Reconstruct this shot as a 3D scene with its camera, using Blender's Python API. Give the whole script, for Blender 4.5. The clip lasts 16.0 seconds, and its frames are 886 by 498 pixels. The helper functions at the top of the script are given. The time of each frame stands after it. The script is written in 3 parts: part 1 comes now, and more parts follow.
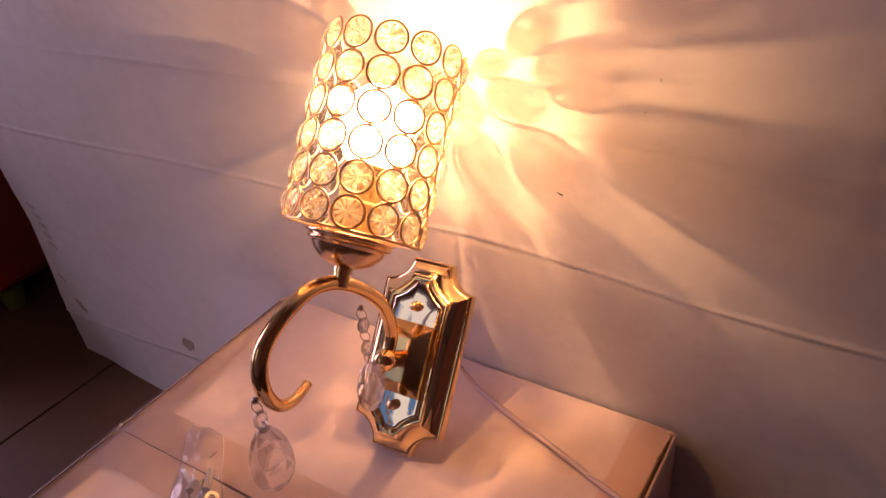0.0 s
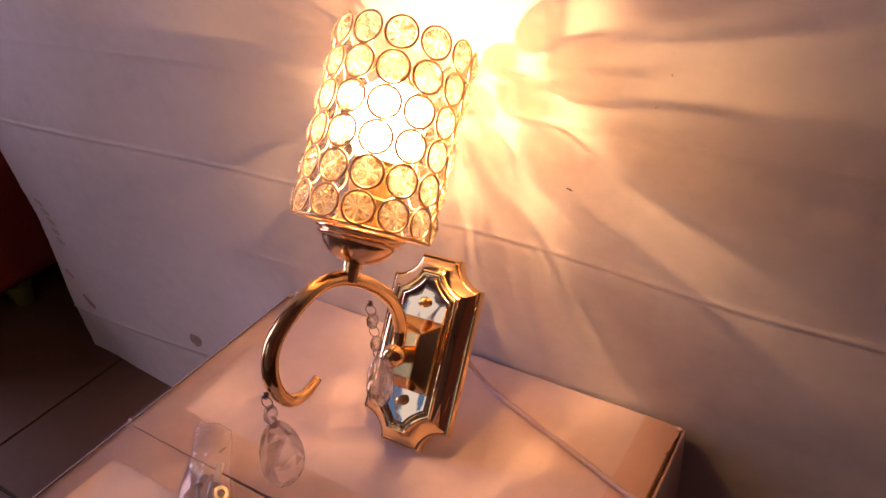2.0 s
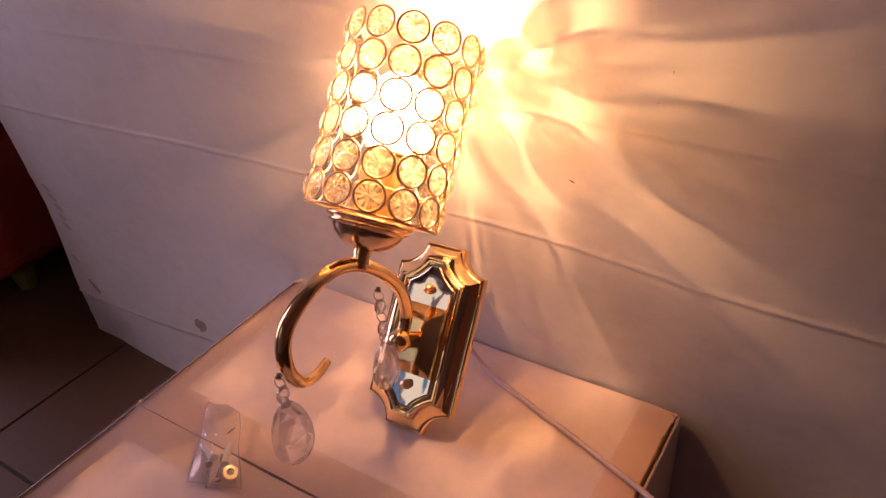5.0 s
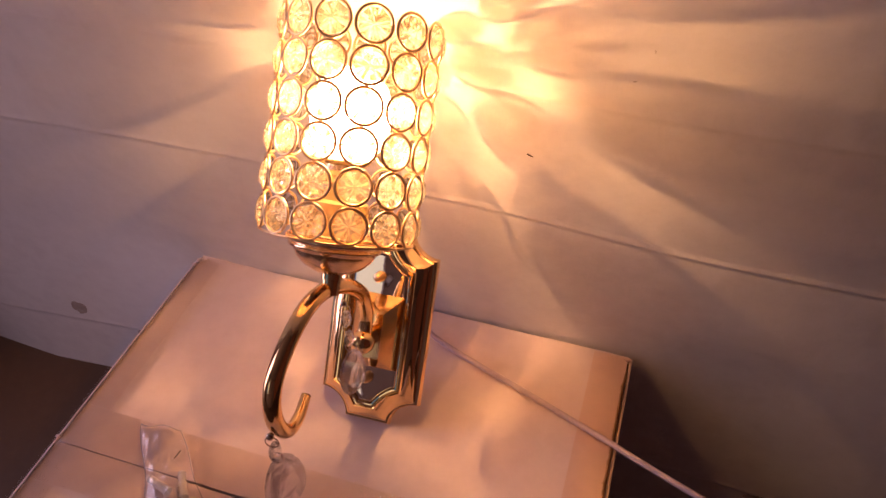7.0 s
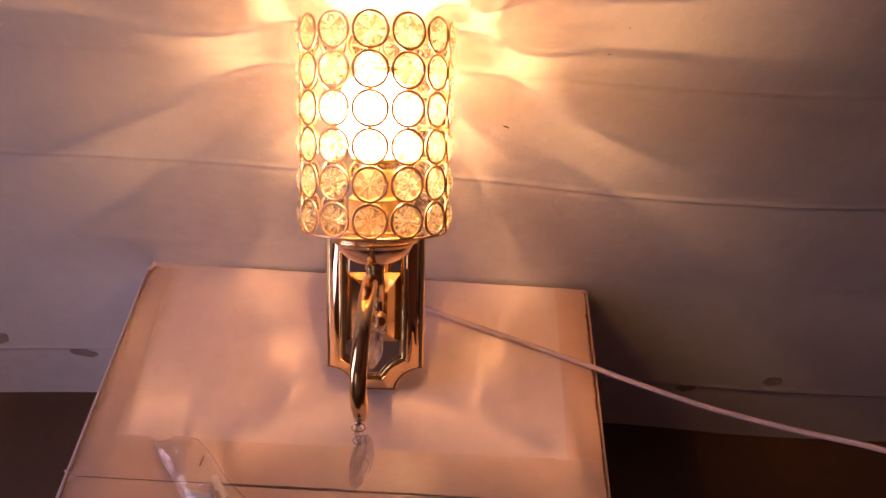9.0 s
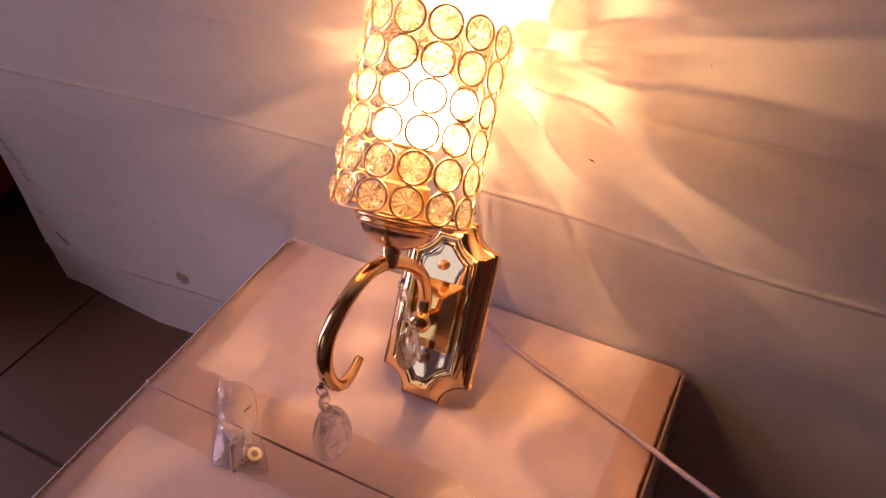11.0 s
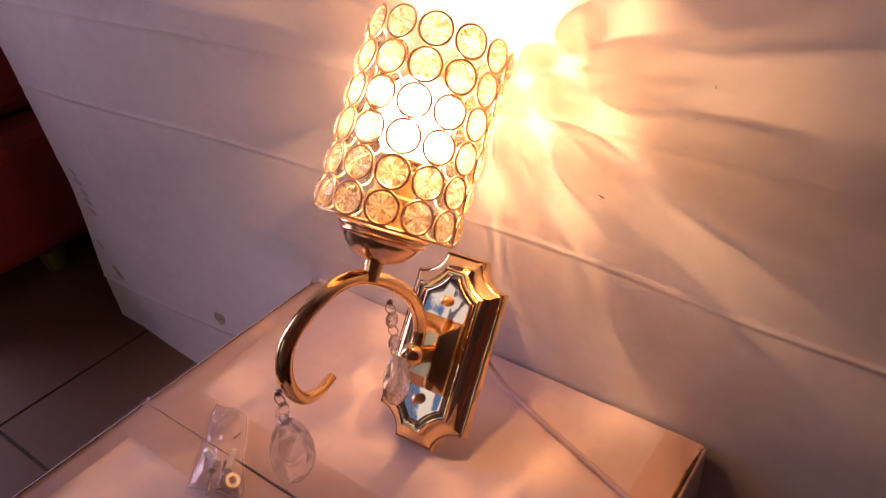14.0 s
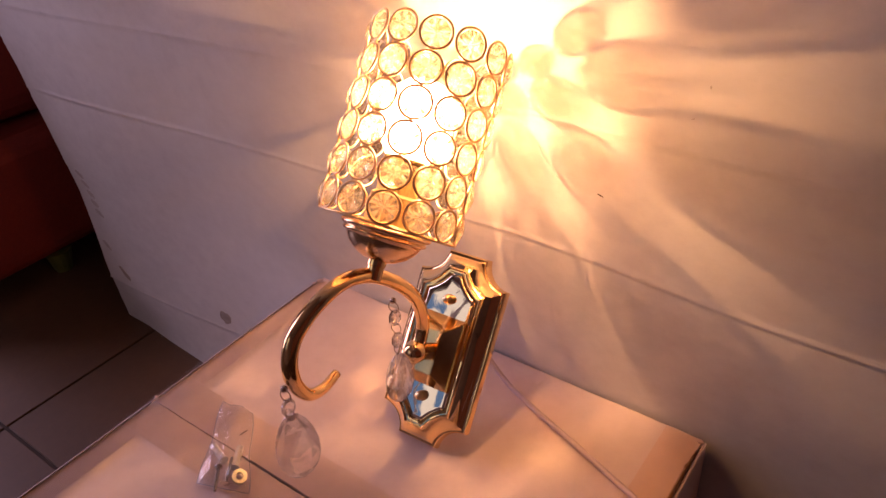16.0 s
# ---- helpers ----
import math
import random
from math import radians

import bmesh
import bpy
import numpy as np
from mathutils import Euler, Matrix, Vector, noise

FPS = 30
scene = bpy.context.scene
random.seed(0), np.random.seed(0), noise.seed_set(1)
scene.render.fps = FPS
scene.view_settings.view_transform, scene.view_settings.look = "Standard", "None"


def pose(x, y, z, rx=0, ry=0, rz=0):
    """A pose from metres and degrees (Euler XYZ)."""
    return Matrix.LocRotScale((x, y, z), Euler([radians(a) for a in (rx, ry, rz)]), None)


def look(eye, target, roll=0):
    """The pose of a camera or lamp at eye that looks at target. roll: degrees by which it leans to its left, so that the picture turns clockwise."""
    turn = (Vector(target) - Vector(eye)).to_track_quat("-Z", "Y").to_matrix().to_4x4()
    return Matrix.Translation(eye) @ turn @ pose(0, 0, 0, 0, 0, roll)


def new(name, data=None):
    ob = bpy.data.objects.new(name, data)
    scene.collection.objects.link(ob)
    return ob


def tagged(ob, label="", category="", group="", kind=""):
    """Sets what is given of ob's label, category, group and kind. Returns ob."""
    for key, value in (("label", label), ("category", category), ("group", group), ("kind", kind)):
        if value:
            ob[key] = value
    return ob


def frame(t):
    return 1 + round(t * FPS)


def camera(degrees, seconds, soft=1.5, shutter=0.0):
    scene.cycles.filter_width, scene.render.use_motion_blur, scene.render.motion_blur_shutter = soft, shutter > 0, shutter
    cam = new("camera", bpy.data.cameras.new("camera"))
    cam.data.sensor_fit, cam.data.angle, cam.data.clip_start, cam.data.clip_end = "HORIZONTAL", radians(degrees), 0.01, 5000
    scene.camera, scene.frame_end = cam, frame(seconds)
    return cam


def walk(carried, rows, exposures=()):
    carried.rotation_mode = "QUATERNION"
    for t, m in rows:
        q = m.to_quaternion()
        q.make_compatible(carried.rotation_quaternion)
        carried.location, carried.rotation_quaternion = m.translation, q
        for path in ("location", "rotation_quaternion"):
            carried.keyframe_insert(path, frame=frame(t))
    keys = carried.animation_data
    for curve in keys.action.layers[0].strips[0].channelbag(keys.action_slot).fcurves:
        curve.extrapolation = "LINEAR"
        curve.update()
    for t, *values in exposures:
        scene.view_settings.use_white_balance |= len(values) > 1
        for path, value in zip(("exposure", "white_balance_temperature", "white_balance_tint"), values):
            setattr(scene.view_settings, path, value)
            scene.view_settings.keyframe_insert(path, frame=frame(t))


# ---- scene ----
cam = camera(61.0, 16.0)
PATH = [
    (0, (0.308, 0.287, 0.506), (-0.65, 1.686, -0.554), -5.0),
    (0.5, (0.307, 0.285, 0.507), (-0.655, 1.679, -0.558), -5.2),
    (1, (0.305, 0.283, 0.505), (-0.661, 1.671, -0.563), -5.3),
    (1.5, (0.305, 0.283, 0.504), (-0.661, 1.671, -0.563), -5.2),
    (2, (0.305, 0.285, 0.505), (-0.662, 1.674, -0.561), -5.2),
    (2.5, (0.308, 0.282, 0.506), (-0.661, 1.67, -0.559), -5.1),
    (3, (0.307, 0.281, 0.505), (-0.659, 1.671, -0.561), -4.9),
    (3.5, (0.311, 0.27, 0.511), (-0.653, 1.649, -0.569), -4.7),
    (5.8, (0.3, 0.267, 0.517), (-0.646, 1.649, -0.576), -4.4),
    (6, (0.291, 0.278, 0.518), (-0.642, 1.65, -0.599), -4.9),
    (6.2, (0.273, 0.291, 0.51), (-0.614, 1.681, -0.623), -5.0),
    (6.5, (0.237, 0.314, 0.518), (-0.457, 1.731, -0.711), -3.2),
    (7, (0.179, 0.314, 0.568), (-0.295, 1.676, -0.817), -1.7),
    (7.5, (0.126, 0.292, 0.594), (-0.159, 1.66, -0.838), 0.4),
    (8, (0.095, 0.284, 0.606), (-0.061, 1.644, -0.852), 0.8),
    (8.5, (0.062, 0.278, 0.612), (0.02, 1.617, -0.873), 2.3),
    (9, (0.043, 0.273, 0.618), (0.049, 1.612, -0.868), 3.4),
    (9.5, (0.052, 0.273, 0.617), (0.022, 1.604, -0.875), 2.6),
    (10, (0.1, 0.277, 0.62), (-0.175, 1.608, -0.847), -1.0),
    (10.2, (0.127, 0.287, 0.613), (-0.268, 1.6, -0.843), -1.9),
    (12.3, (0.318, 0.268, 0.539), (-0.669, 1.619, -0.556), -3.8),
    (12.5, (0.319, 0.271, 0.537), (-0.685, 1.613, -0.555), -4.0),
    (13, (0.31, 0.283, 0.523), (-0.705, 1.612, -0.574), -3.8),
    (13.5, (0.302, 0.299, 0.514), (-0.713, 1.618, -0.595), -3.6),
    (14, (0.299, 0.304, 0.511), (-0.723, 1.622, -0.593), -3.6),
    (14.5, (0.301, 0.307, 0.509), (-0.719, 1.618, -0.603), -4.0),
    (15, (0.3, 0.308, 0.505), (-0.716, 1.614, -0.618), -3.8),
    (15.5, (0.3, 0.309, 0.507), (-0.722, 1.616, -0.609), -4.0),
    (16, (0.306, 0.298, 0.516), (-0.725, 1.609, -0.588), -4.1),
]
walk(cam, [(t, look(eye, target, roll)) for t, eye, target, roll in PATH], exposures=[(0, 0.02, 7700, 62), (2.5, 0.01, 7950, 60), (6.2, 0.0, 8000, 60), (7.2, -0.08, 8150, 61), (9.5, -0.08, 8150, 61), (10.1, 0.0, 8000, 61), (12.4, 0.06, 7850, 62), (14.0, 0.04, 7600, 63), (15.2, 0.04, 7600, 63), (16, 0.03, 8000, 61)])

FLOOR = -0.284          # the carton's top is z = 0

# ---------------------------------------------------------------- light
world = bpy.data.worlds.new("world")
scene.world = world
world.use_nodes = True
sky = world.node_tree.nodes.new("ShaderNodeTexSky")
sky.sky_type, sky.sun_disc = "NISHITA", False
sky.sun_elevation, sky.sun_rotation = radians(48), radians(20)
back = world.node_tree.nodes["Background"]
back.inputs["Strength"].default_value = 0.15
world.node_tree.links.new(sky.outputs[0], back.inputs["Color"])

SOUTH, WEST = -1.6, -2.0
WINDOW = (-1.9, -0.75, 0.60, 1.85)     # x0, x1, z0, z1 of the window in the south wall
DOORWAY = (-0.25, 0.50, 1.85)           # y0, y1 and head of the wide doorway in the west wall


def daylight(name, size, energy, colour, place, target):
    lamp = bpy.data.lights.new(name, "AREA")
    lamp.shape, lamp.size, lamp.size_y, lamp.energy, lamp.color = "RECTANGLE", size[0], size[1], energy, colour
    new(name, lamp).matrix_world = look(place, target)


daylight("doorway_daylight", (DOORWAY[1] - DOORWAY[0] - 0.1, DOORWAY[2] - FLOOR - 0.1), 19.5, (0.68, 0.75, 1.0),
         (WEST - 0.06, (DOORWAY[0] + DOORWAY[1]) / 2, (DOORWAY[2] + FLOOR) / 2), (0.0, (DOORWAY[0] + DOORWAY[1]) / 2, (DOORWAY[2] + FLOOR) / 2))

# the lamp's frame: x to its right, y to its back, z along its leaning axis; origin on the shade's axis at the lowest crystal row
LEAN_BACK, LEAN_SIDE = radians(37), radians(2)
AXIS_U = Vector((-math.sin(LEAN_SIDE), math.sin(LEAN_BACK) * math.cos(LEAN_SIDE), math.cos(LEAN_BACK) * math.cos(LEAN_SIDE)))
AXIS_B = Vector((0, math.cos(LEAN_BACK), -math.sin(LEAN_BACK)))
AXIS_B = (AXIS_B - AXIS_U * AXIS_B.dot(AXIS_U)).normalized()
AXIS_X = AXIS_B.cross(AXIS_U)
LAMP = Matrix.Translation((0.0015, 0.6365, 0.2485)) @ Matrix((AXIS_X, AXIS_B, AXIS_U)).transposed().to_4x4()
CX = -0.005                             # the shade's axis
BULB_Z = 0.066                          # the bulb's middle, up the shade


# ---------------------------------------------------------------- materials
def material(name):
    m = bpy.data.materials.new(name)
    m.use_nodes = True
    nt = m.node_tree
    b = nt.nodes["Principled BSDF"]
    return m, nt, b


def noise_node(nt, scale, detail=4.0, rough=0.55, stretch=(1, 1, 1), coords="Object"):
    tc = nt.nodes.new("ShaderNodeTexCoord")
    mp = nt.nodes.new("ShaderNodeMapping")
    mp.inputs["Scale"].default_value = stretch
    n = nt.nodes.new("ShaderNodeTexNoise")
    n.inputs["Scale"].default_value, n.inputs["Detail"].default_value, n.inputs["Roughness"].default_value = scale, detail, rough
    nt.links.new(tc.outputs[coords], mp.inputs[0])
    nt.links.new(mp.outputs[0], n.inputs["Vector"])
    return n


def ramp(nt, src, stops):
    r = nt.nodes.new("ShaderNodeValToRGB")
    els = r.color_ramp.elements
    els[0].position, els[0].color = stops[0][0], (*stops[0][1], 1)
    els[1].position, els[1].color = stops[-1][0], (*stops[-1][1], 1)
    for p, c in stops[1:-1]:
        els.new(p).color = (*c, 1)
    nt.links.new(src, r.inputs[0])
    return r


def bump(nt, b, src, strength, distance):
    n = nt.nodes.new("ShaderNodeBump")
    n.inputs["Strength"].default_value, n.inputs["Distance"].default_value = strength, distance
    nt.links.new(src, n.inputs["Height"])
    last = b.inputs["Normal"].links
    if last:
        nt.links.new(last[0].from_socket, n.inputs["Normal"])
    nt.links.new(n.outputs[0], b.inputs["Normal"])


def two_scale(name, dark, mid, light, big, fine, rough, bump_strength, bump_dist, metal=0.0, stretch=(1, 1, 1), rough_var=0.1):
    """A surface that varies at two scales, with grain in its relief."""
    m, nt, b = material(name)
    n1, n2 = noise_node(nt, big, 3), noise_node(nt, fine, 5, 0.65, stretch)
    mix = nt.nodes.new("ShaderNodeMix")
    mix.inputs[0].default_value = 0.4
    nt.links.new(n1.outputs[0], mix.inputs[2])
    nt.links.new(n2.outputs[0], mix.inputs[3])
    r = ramp(nt, mix.outputs[0], [(0.3, dark), (0.5, mid), (0.7, light)])
    nt.links.new(r.outputs[0], b.inputs["Base Color"])
    mr = nt.nodes.new("ShaderNodeMapRange")
    mr.inputs[3].default_value, mr.inputs[4].default_value = rough - rough_var, rough + rough_var
    nt.links.new(n1.outputs[0], mr.inputs[0])
    nt.links.new(mr.outputs[0], b.inputs["Roughness"])
    b.inputs["Metallic"].default_value = metal
    bump(nt, b, n2.outputs[0], bump_strength, bump_dist)
    return m


def gold(name, colour, rough, waves=None):
    m, nt, b = material(name)
    n1 = noise_node(nt, 60, 4)
    r = ramp(nt, n1.outputs[0], [(0.3, tuple(c * 0.93 for c in colour)), (0.7, colour)])
    nt.links.new(r.outputs[0], b.inputs["Base Color"])
    mr = nt.nodes.new("ShaderNodeMapRange")
    mr.inputs[3].default_value, mr.inputs[4].default_value = rough * 0.6, rough * 1.5
    nt.links.new(n1.outputs[0], mr.inputs[0])
    nt.links.new(mr.outputs[0], b.inputs["Roughness"])
    b.inputs["Metallic"].default_value = 1.0
    n2 = noise_node(nt, 220, 2)
    bump(nt, b, n2.outputs[0], 0.04, 0.0004)
    if waves:
        bump(nt, b, noise_node(nt, waves[0], 1).outputs[0], waves[1], waves[2])
    return m


def clear(name, tint, through_share, ior=1.5, rough=0.0, wrinkle=0.0, wrinkle_scale=60, solid=True):
    """Clear glass or film: refraction (solid) or mirror gloss (film) mixed with a plain passage of light."""
    m, nt, b = material(name)
    nt.nodes.remove(b)
    out = nt.nodes["Material Output"]
    tr = nt.nodes.new("ShaderNodeBsdfTransparent")
    tr.inputs[0].default_value = (*tint, 1)
    gl = nt.nodes.new("ShaderNodeBsdfGlass" if solid else "ShaderNodeBsdfGlossy")
    gl.inputs["Roughness"].default_value = rough
    gl.inputs["Color"].default_value = (*tint, 1) if solid else (1, 1, 1, 1)
    if solid:
        gl.inputs["IOR"].default_value = ior
    mix = nt.nodes.new("ShaderNodeMixShader")
    if solid:
        mix.inputs[0].default_value = 1 - through_share
    else:
        fr = nt.nodes.new("ShaderNodeFresnel")
        fr.inputs[0].default_value = ior
        mul = nt.nodes.new("ShaderNodeMath")
        mul.operation = "MULTIPLY_ADD"
        mul.inputs[1].default_value, mul.inputs[2].default_value = 0.6, 1 - through_share
        nt.links.new(fr.outputs[0], mul.inputs[0])
        nt.links.new(mul.outputs[0], mix.inputs[0])
    if wrinkle:
        n = noise_node(nt, wrinkle_scale, 3)
        bp = nt.nodes.new("ShaderNodeBump")
        bp.inputs["Strength"].default_value, bp.inputs["Distance"].default_value = wrinkle, 0.004
        nt.links.new(n.outputs[0], bp.inputs["Height"])
        nt.links.new(bp.outputs[0], gl.inputs["Normal"])
    nt.links.new(tr.outputs[0], mix.inputs[1])
    nt.links.new(gl.outputs[0], mix.inputs[2])
    nt.links.new(mix.outputs[0], out.inputs[0])
    return m


def bead_glass(name):
    """Cut crystal, each bead with its own pattern: random facet tints stand in for refracted light, a translucent share
    for its glow.
    """
    m, nt, b = material(name)
    nt.nodes.remove(b)
    out = nt.nodes["Material Output"]
    tc, info = nt.nodes.new("ShaderNodeTexCoord"), nt.nodes.new("ShaderNodeObjectInfo")

    def math_node(op, a, b=None):
        n = nt.nodes.new("ShaderNodeMath")
        n.operation = op
        for k, v in enumerate((a, b)):
            if isinstance(v, (int, float)):
                n.inputs[k].default_value = v
            elif v is not None:
                nt.links.new(v, n.inputs[k])
        return n.outputs[0]

    xyz, put = nt.nodes.new("ShaderNodeSeparateXYZ"), nt.nodes.new("ShaderNodeCombineXYZ")
    nt.links.new(tc.outputs["Object"], xyz.inputs[0])
    x, y, z = xyz.outputs
    far = math_node("SQRT", math_node("ADD", math_node("MULTIPLY", x, x), math_node("MULTIPLY", y, y)))
    ring_no = math_node("FLOOR", math_node("MULTIPLY", far, 215))
    wedge = math_node("FLOOR", math_node("ADD", math_node("MULTIPLY", math_node("ARCTAN2", y, x), 14 / math.pi), math_node("MULTIPLY", ring_no, 0.5)))
    nt.links.new(wedge, put.inputs[0])
    nt.links.new(ring_no, put.inputs[1])
    nt.links.new(math_node("ADD", math_node("MULTIPLY", info.outputs["Random"], 91.0), math_node("SIGN", z)), put.inputs[2])
    white = nt.nodes.new("ShaderNodeTexWhiteNoise")
    nt.links.new(put.outputs[0], white.inputs["Vector"])
    # amber-to-clear tints paint the bright and dark streaks that refraction would throw
    r = ramp(nt, white.outputs["Value"], [(0.24, (0.30, 0.22, 0.09)), (0.42, (0.78, 0.70, 0.50)), (0.56, (1.0, 0.99, 0.97))])
    tr, gl, tl = (nt.nodes.new("ShaderNodeBsdf" + k) for k in ("Transparent", "Glass", "Translucent"))
    nt.links.new(r.outputs[0], tr.inputs[0])
    gl.inputs["IOR"].default_value, gl.inputs["Roughness"].default_value = 1.5, 0.0
    tl.inputs[0].default_value = (0.95, 0.93, 0.90, 1)
    m1, m2 = nt.nodes.new("ShaderNodeMixShader"), nt.nodes.new("ShaderNodeMixShader")
    m1.inputs[0].default_value, m2.inputs[0].default_value = 0.24, 0.72
    nt.links.new(gl.outputs[0], m1.inputs[1])
    nt.links.new(tl.outputs[0], m1.inputs[2])
    nt.links.new(m1.outputs[0], m2.inputs[1])
    nt.links.new(tr.outputs[0], m2.inputs[2])
    nt.links.new(m2.outputs[0], out.inputs[0])
    return m


def facet_tint(mat):
    """Tints each cut facet of a clear crystal at random, painting in the light and dark of refraction; adds gloss at
    the edges.
    """
    nt = mat.node_tree
    geo, snap, white = (nt.nodes.new("ShaderNode" + k) for k in ("NewGeometry", "VectorMath", "TexWhiteNoise"))
    snap.operation = "SNAP"
    snap.inputs[1].default_value = (0.02, 0.02, 0.02)
    nt.links.new(geo.outputs["True Normal"], snap.inputs[0])
    nt.links.new(snap.outputs[0], white.inputs["Vector"])
    # a few dark facets stand for refracted shade; the glass itself is clear
    r = ramp(nt, white.outputs["Value"], [(0.10, (0.34, 0.30, 0.30)), (0.16, (0.90, 0.89, 0.93)), (0.30, (1.0, 1.0, 1.0))])
    for n in nt.nodes:
        if n.type == "BSDF_TRANSPARENT":
            nt.links.new(r.outputs[0], n.inputs[0])
    out = nt.nodes["Material Output"]
    src = out.inputs[0].links[0].from_socket
    gloss, lw, mul, mix = (nt.nodes.new("ShaderNode" + k) for k in ("BsdfGlossy", "LayerWeight", "Math", "MixShader"))
    gloss.inputs["Roughness"].default_value, lw.inputs[0].default_value = 0.05, 0.35
    mul.operation = "MULTIPLY"
    mul.inputs[1].default_value = 0.25
    nt.links.new(lw.outputs["Facing"], mul.inputs[0])
    nt.links.new(mul.outputs[0], mix.inputs[0])
    nt.links.new(src, mix.inputs[1])
    nt.links.new(gloss.outputs[0], mix.inputs[2])
    nt.links.new(mix.outputs[0], out.inputs[0])
    return mat


WASHER = gold("brass_washer", (0.98, 0.93, 0.64), 0.38)
GOLD = gold("polished_gold", (0.98, 0.65, 0.31), 0.13)
SATIN = gold("satin_gold", (0.96, 0.67, 0.42), 0.20)
SILVERY = gold("mirror_inner_sheet", (0.95, 0.79, 0.62), 0.03, (30, 0.7, 0.0022))
PRESSED = gold("pressed_gold_sheet", (0.98, 0.68, 0.36), 0.04, (45, 0.35, 0.0016))
WIRE = gold("gold_wire", (0.92, 0.64, 0.36), 0.3)
CHROME = gold("small_wire_metal", (0.62, 0.50, 0.42), 0.2)
STEEL = gold("screw_steel", (0.78, 0.70, 0.60), 0.22)
CRYSTAL = bead_glass("bead_crystal")
PENDANT = facet_tint(clear("pendant_crystal", (0.99, 0.985, 1.0), 0.50, 1.5))
def hazy(mat, share):
    """Adds a little white scatter to a clear film."""
    nt = mat.node_tree
    out = nt.nodes["Material Output"]
    src = out.inputs[0].links[0].from_socket
    d, mix = nt.nodes.new("ShaderNodeBsdfDiffuse"), nt.nodes.new("ShaderNodeMixShader")
    d.inputs[0].default_value = (0.88, 0.85, 0.88, 1)
    mix.inputs[0].default_value = share
    nt.links.new(src, mix.inputs[1])
    nt.links.new(d.outputs[0], mix.inputs[2])
    nt.links.new(mix.outputs[0], out.inputs[0])
    return mat


SEAL = clear("bag_seal", (1.0, 0.99, 0.99), 0.85, 1.3, 0.05)
FILM = clear("bag_film", (0.99, 0.985, 0.99), 0.93, 1.4, 0.16, 0.6, 90, solid=False)
hazy(FILM, 0.09)
hazy(SEAL, 0.35)
TAPE = clear("packing_tape", (0.985, 0.955, 0.935), 0.97, 1.5, 0.03, 0.12, 170, solid=False)
TAPE_TAN = clear("yellowed_tape", (0.97, 0.89, 0.82), 0.985, 1.2, 0.12, 0.3, 100, solid=False)
WHITE_BOARD = two_scale("white_carton_board", (0.62, 0.585, 0.58), (0.72, 0.69, 0.68), (0.78, 0.755, 0.745), 3.0, 46, 0.55, 0.45, 0.0016, stretch=(1, 1, 1.3))
_nt = WHITE_BOARD.node_tree
bump(_nt, _nt.nodes["Principled BSDF"], noise_node(_nt, 110, 3, 0.6, (1, 1, 0.07)).outputs[0], 0.18, 0.0010)
bump(_nt, _nt.nodes["Principled BSDF"], noise_node(_nt, 14, 3).outputs[0], 0.3, 0.006)
PINK_BOARD = two_scale("pale_carton_board", (0.765, 0.60, 0.56), (0.835, 0.67, 0.63), (0.885, 0.73, 0.69), 7.0, 70, 0.5, 0.2, 0.0008)
STAIN = two_scale("scuffed_board", (0.50, 0.44, 0.42), (0.56, 0.50, 0.48), (0.62, 0.56, 0.54), 40, 300, 0.8, 0.4, 0.0005)
KRAFT = two_scale("torn_kraft", (0.30, 0.235, 0.20), (0.39, 0.32, 0.28), (0.48, 0.41, 0.37), 40, 300, 0.8, 0.5, 0.0006)
# near-black colour for the shade between flaps; also the pen stroke and a nick
GAP_SHADE_AND_MARKS = two_scale("gap_shade_and_dark_marks", (0.05, 0.03, 0.02), (0.09, 0.055, 0.04), (0.16, 0.10, 0.07), 30, 200, 0.85, 0.3, 0.0005)
TORN = two_scale("torn_brown_flutes", (0.18, 0.09, 0.05), (0.30, 0.16, 0.095), (0.44, 0.26, 0.16), 60, 500, 0.85, 0.5, 0.0006)
TILE = two_scale("brown_floor_tile", (0.086, 0.041, 0.019), (0.105, 0.051, 0.024), (0.128, 0.065, 0.032), 2.5, 60, 0.52, 0.12, 0.0008)
GROUT = two_scale("grout", (0.035, 0.022, 0.016), (0.05, 0.032, 0.023), (0.07, 0.046, 0.034), 12, 120, 0.9, 0.4, 0.001)
PLASTER = two_scale("wall_plaster", (0.30, 0.22, 0.18), (0.34, 0.25, 0.205), (0.38, 0.285, 0.235), 1.2, 40, 0.8, 0.15, 0.001)
# colour picked for what the lamp's gold mirrors on its right
MAROON = two_scale("maroon_for_reflections", (0.30, 0.10, 0.05), (0.35, 0.12, 0.06), (0.40, 0.145, 0.07), 1.2, 40, 0.8, 0.15, 0.001)
RED = two_scale("red_upholstery", (0.21, 0.020, 0.008), (0.28, 0.028, 0.011), (0.36, 0.042, 0.016), 5, 180, 0.75, 0.35, 0.0008)
GREEN = two_scale("green_painted_leg", (0.09, 0.11, 0.02), (0.12, 0.15, 0.03), (0.16, 0.19, 0.05), 8, 90, 0.5, 0.2, 0.0006)
PORCELAIN = two_scale("cream_socket", (0.72, 0.54, 0.25), (0.78, 0.60, 0.29), (0.83, 0.66, 0.35), 30, 150, 0.4, 0.05, 0.0003)
CORD = two_scale("pale_pvc_cord", (0.56, 0.42, 0.44), (0.63, 0.48, 0.50), (0.69, 0.54, 0.56), 30, 160, 0.4, 0.1, 0.0003)
DOWEL = two_scale("white_plastic_plug", (0.68, 0.64, 0.62), (0.75, 0.71, 0.69), (0.81, 0.77, 0.75), 30, 150, 0.4, 0.1, 0.0003)
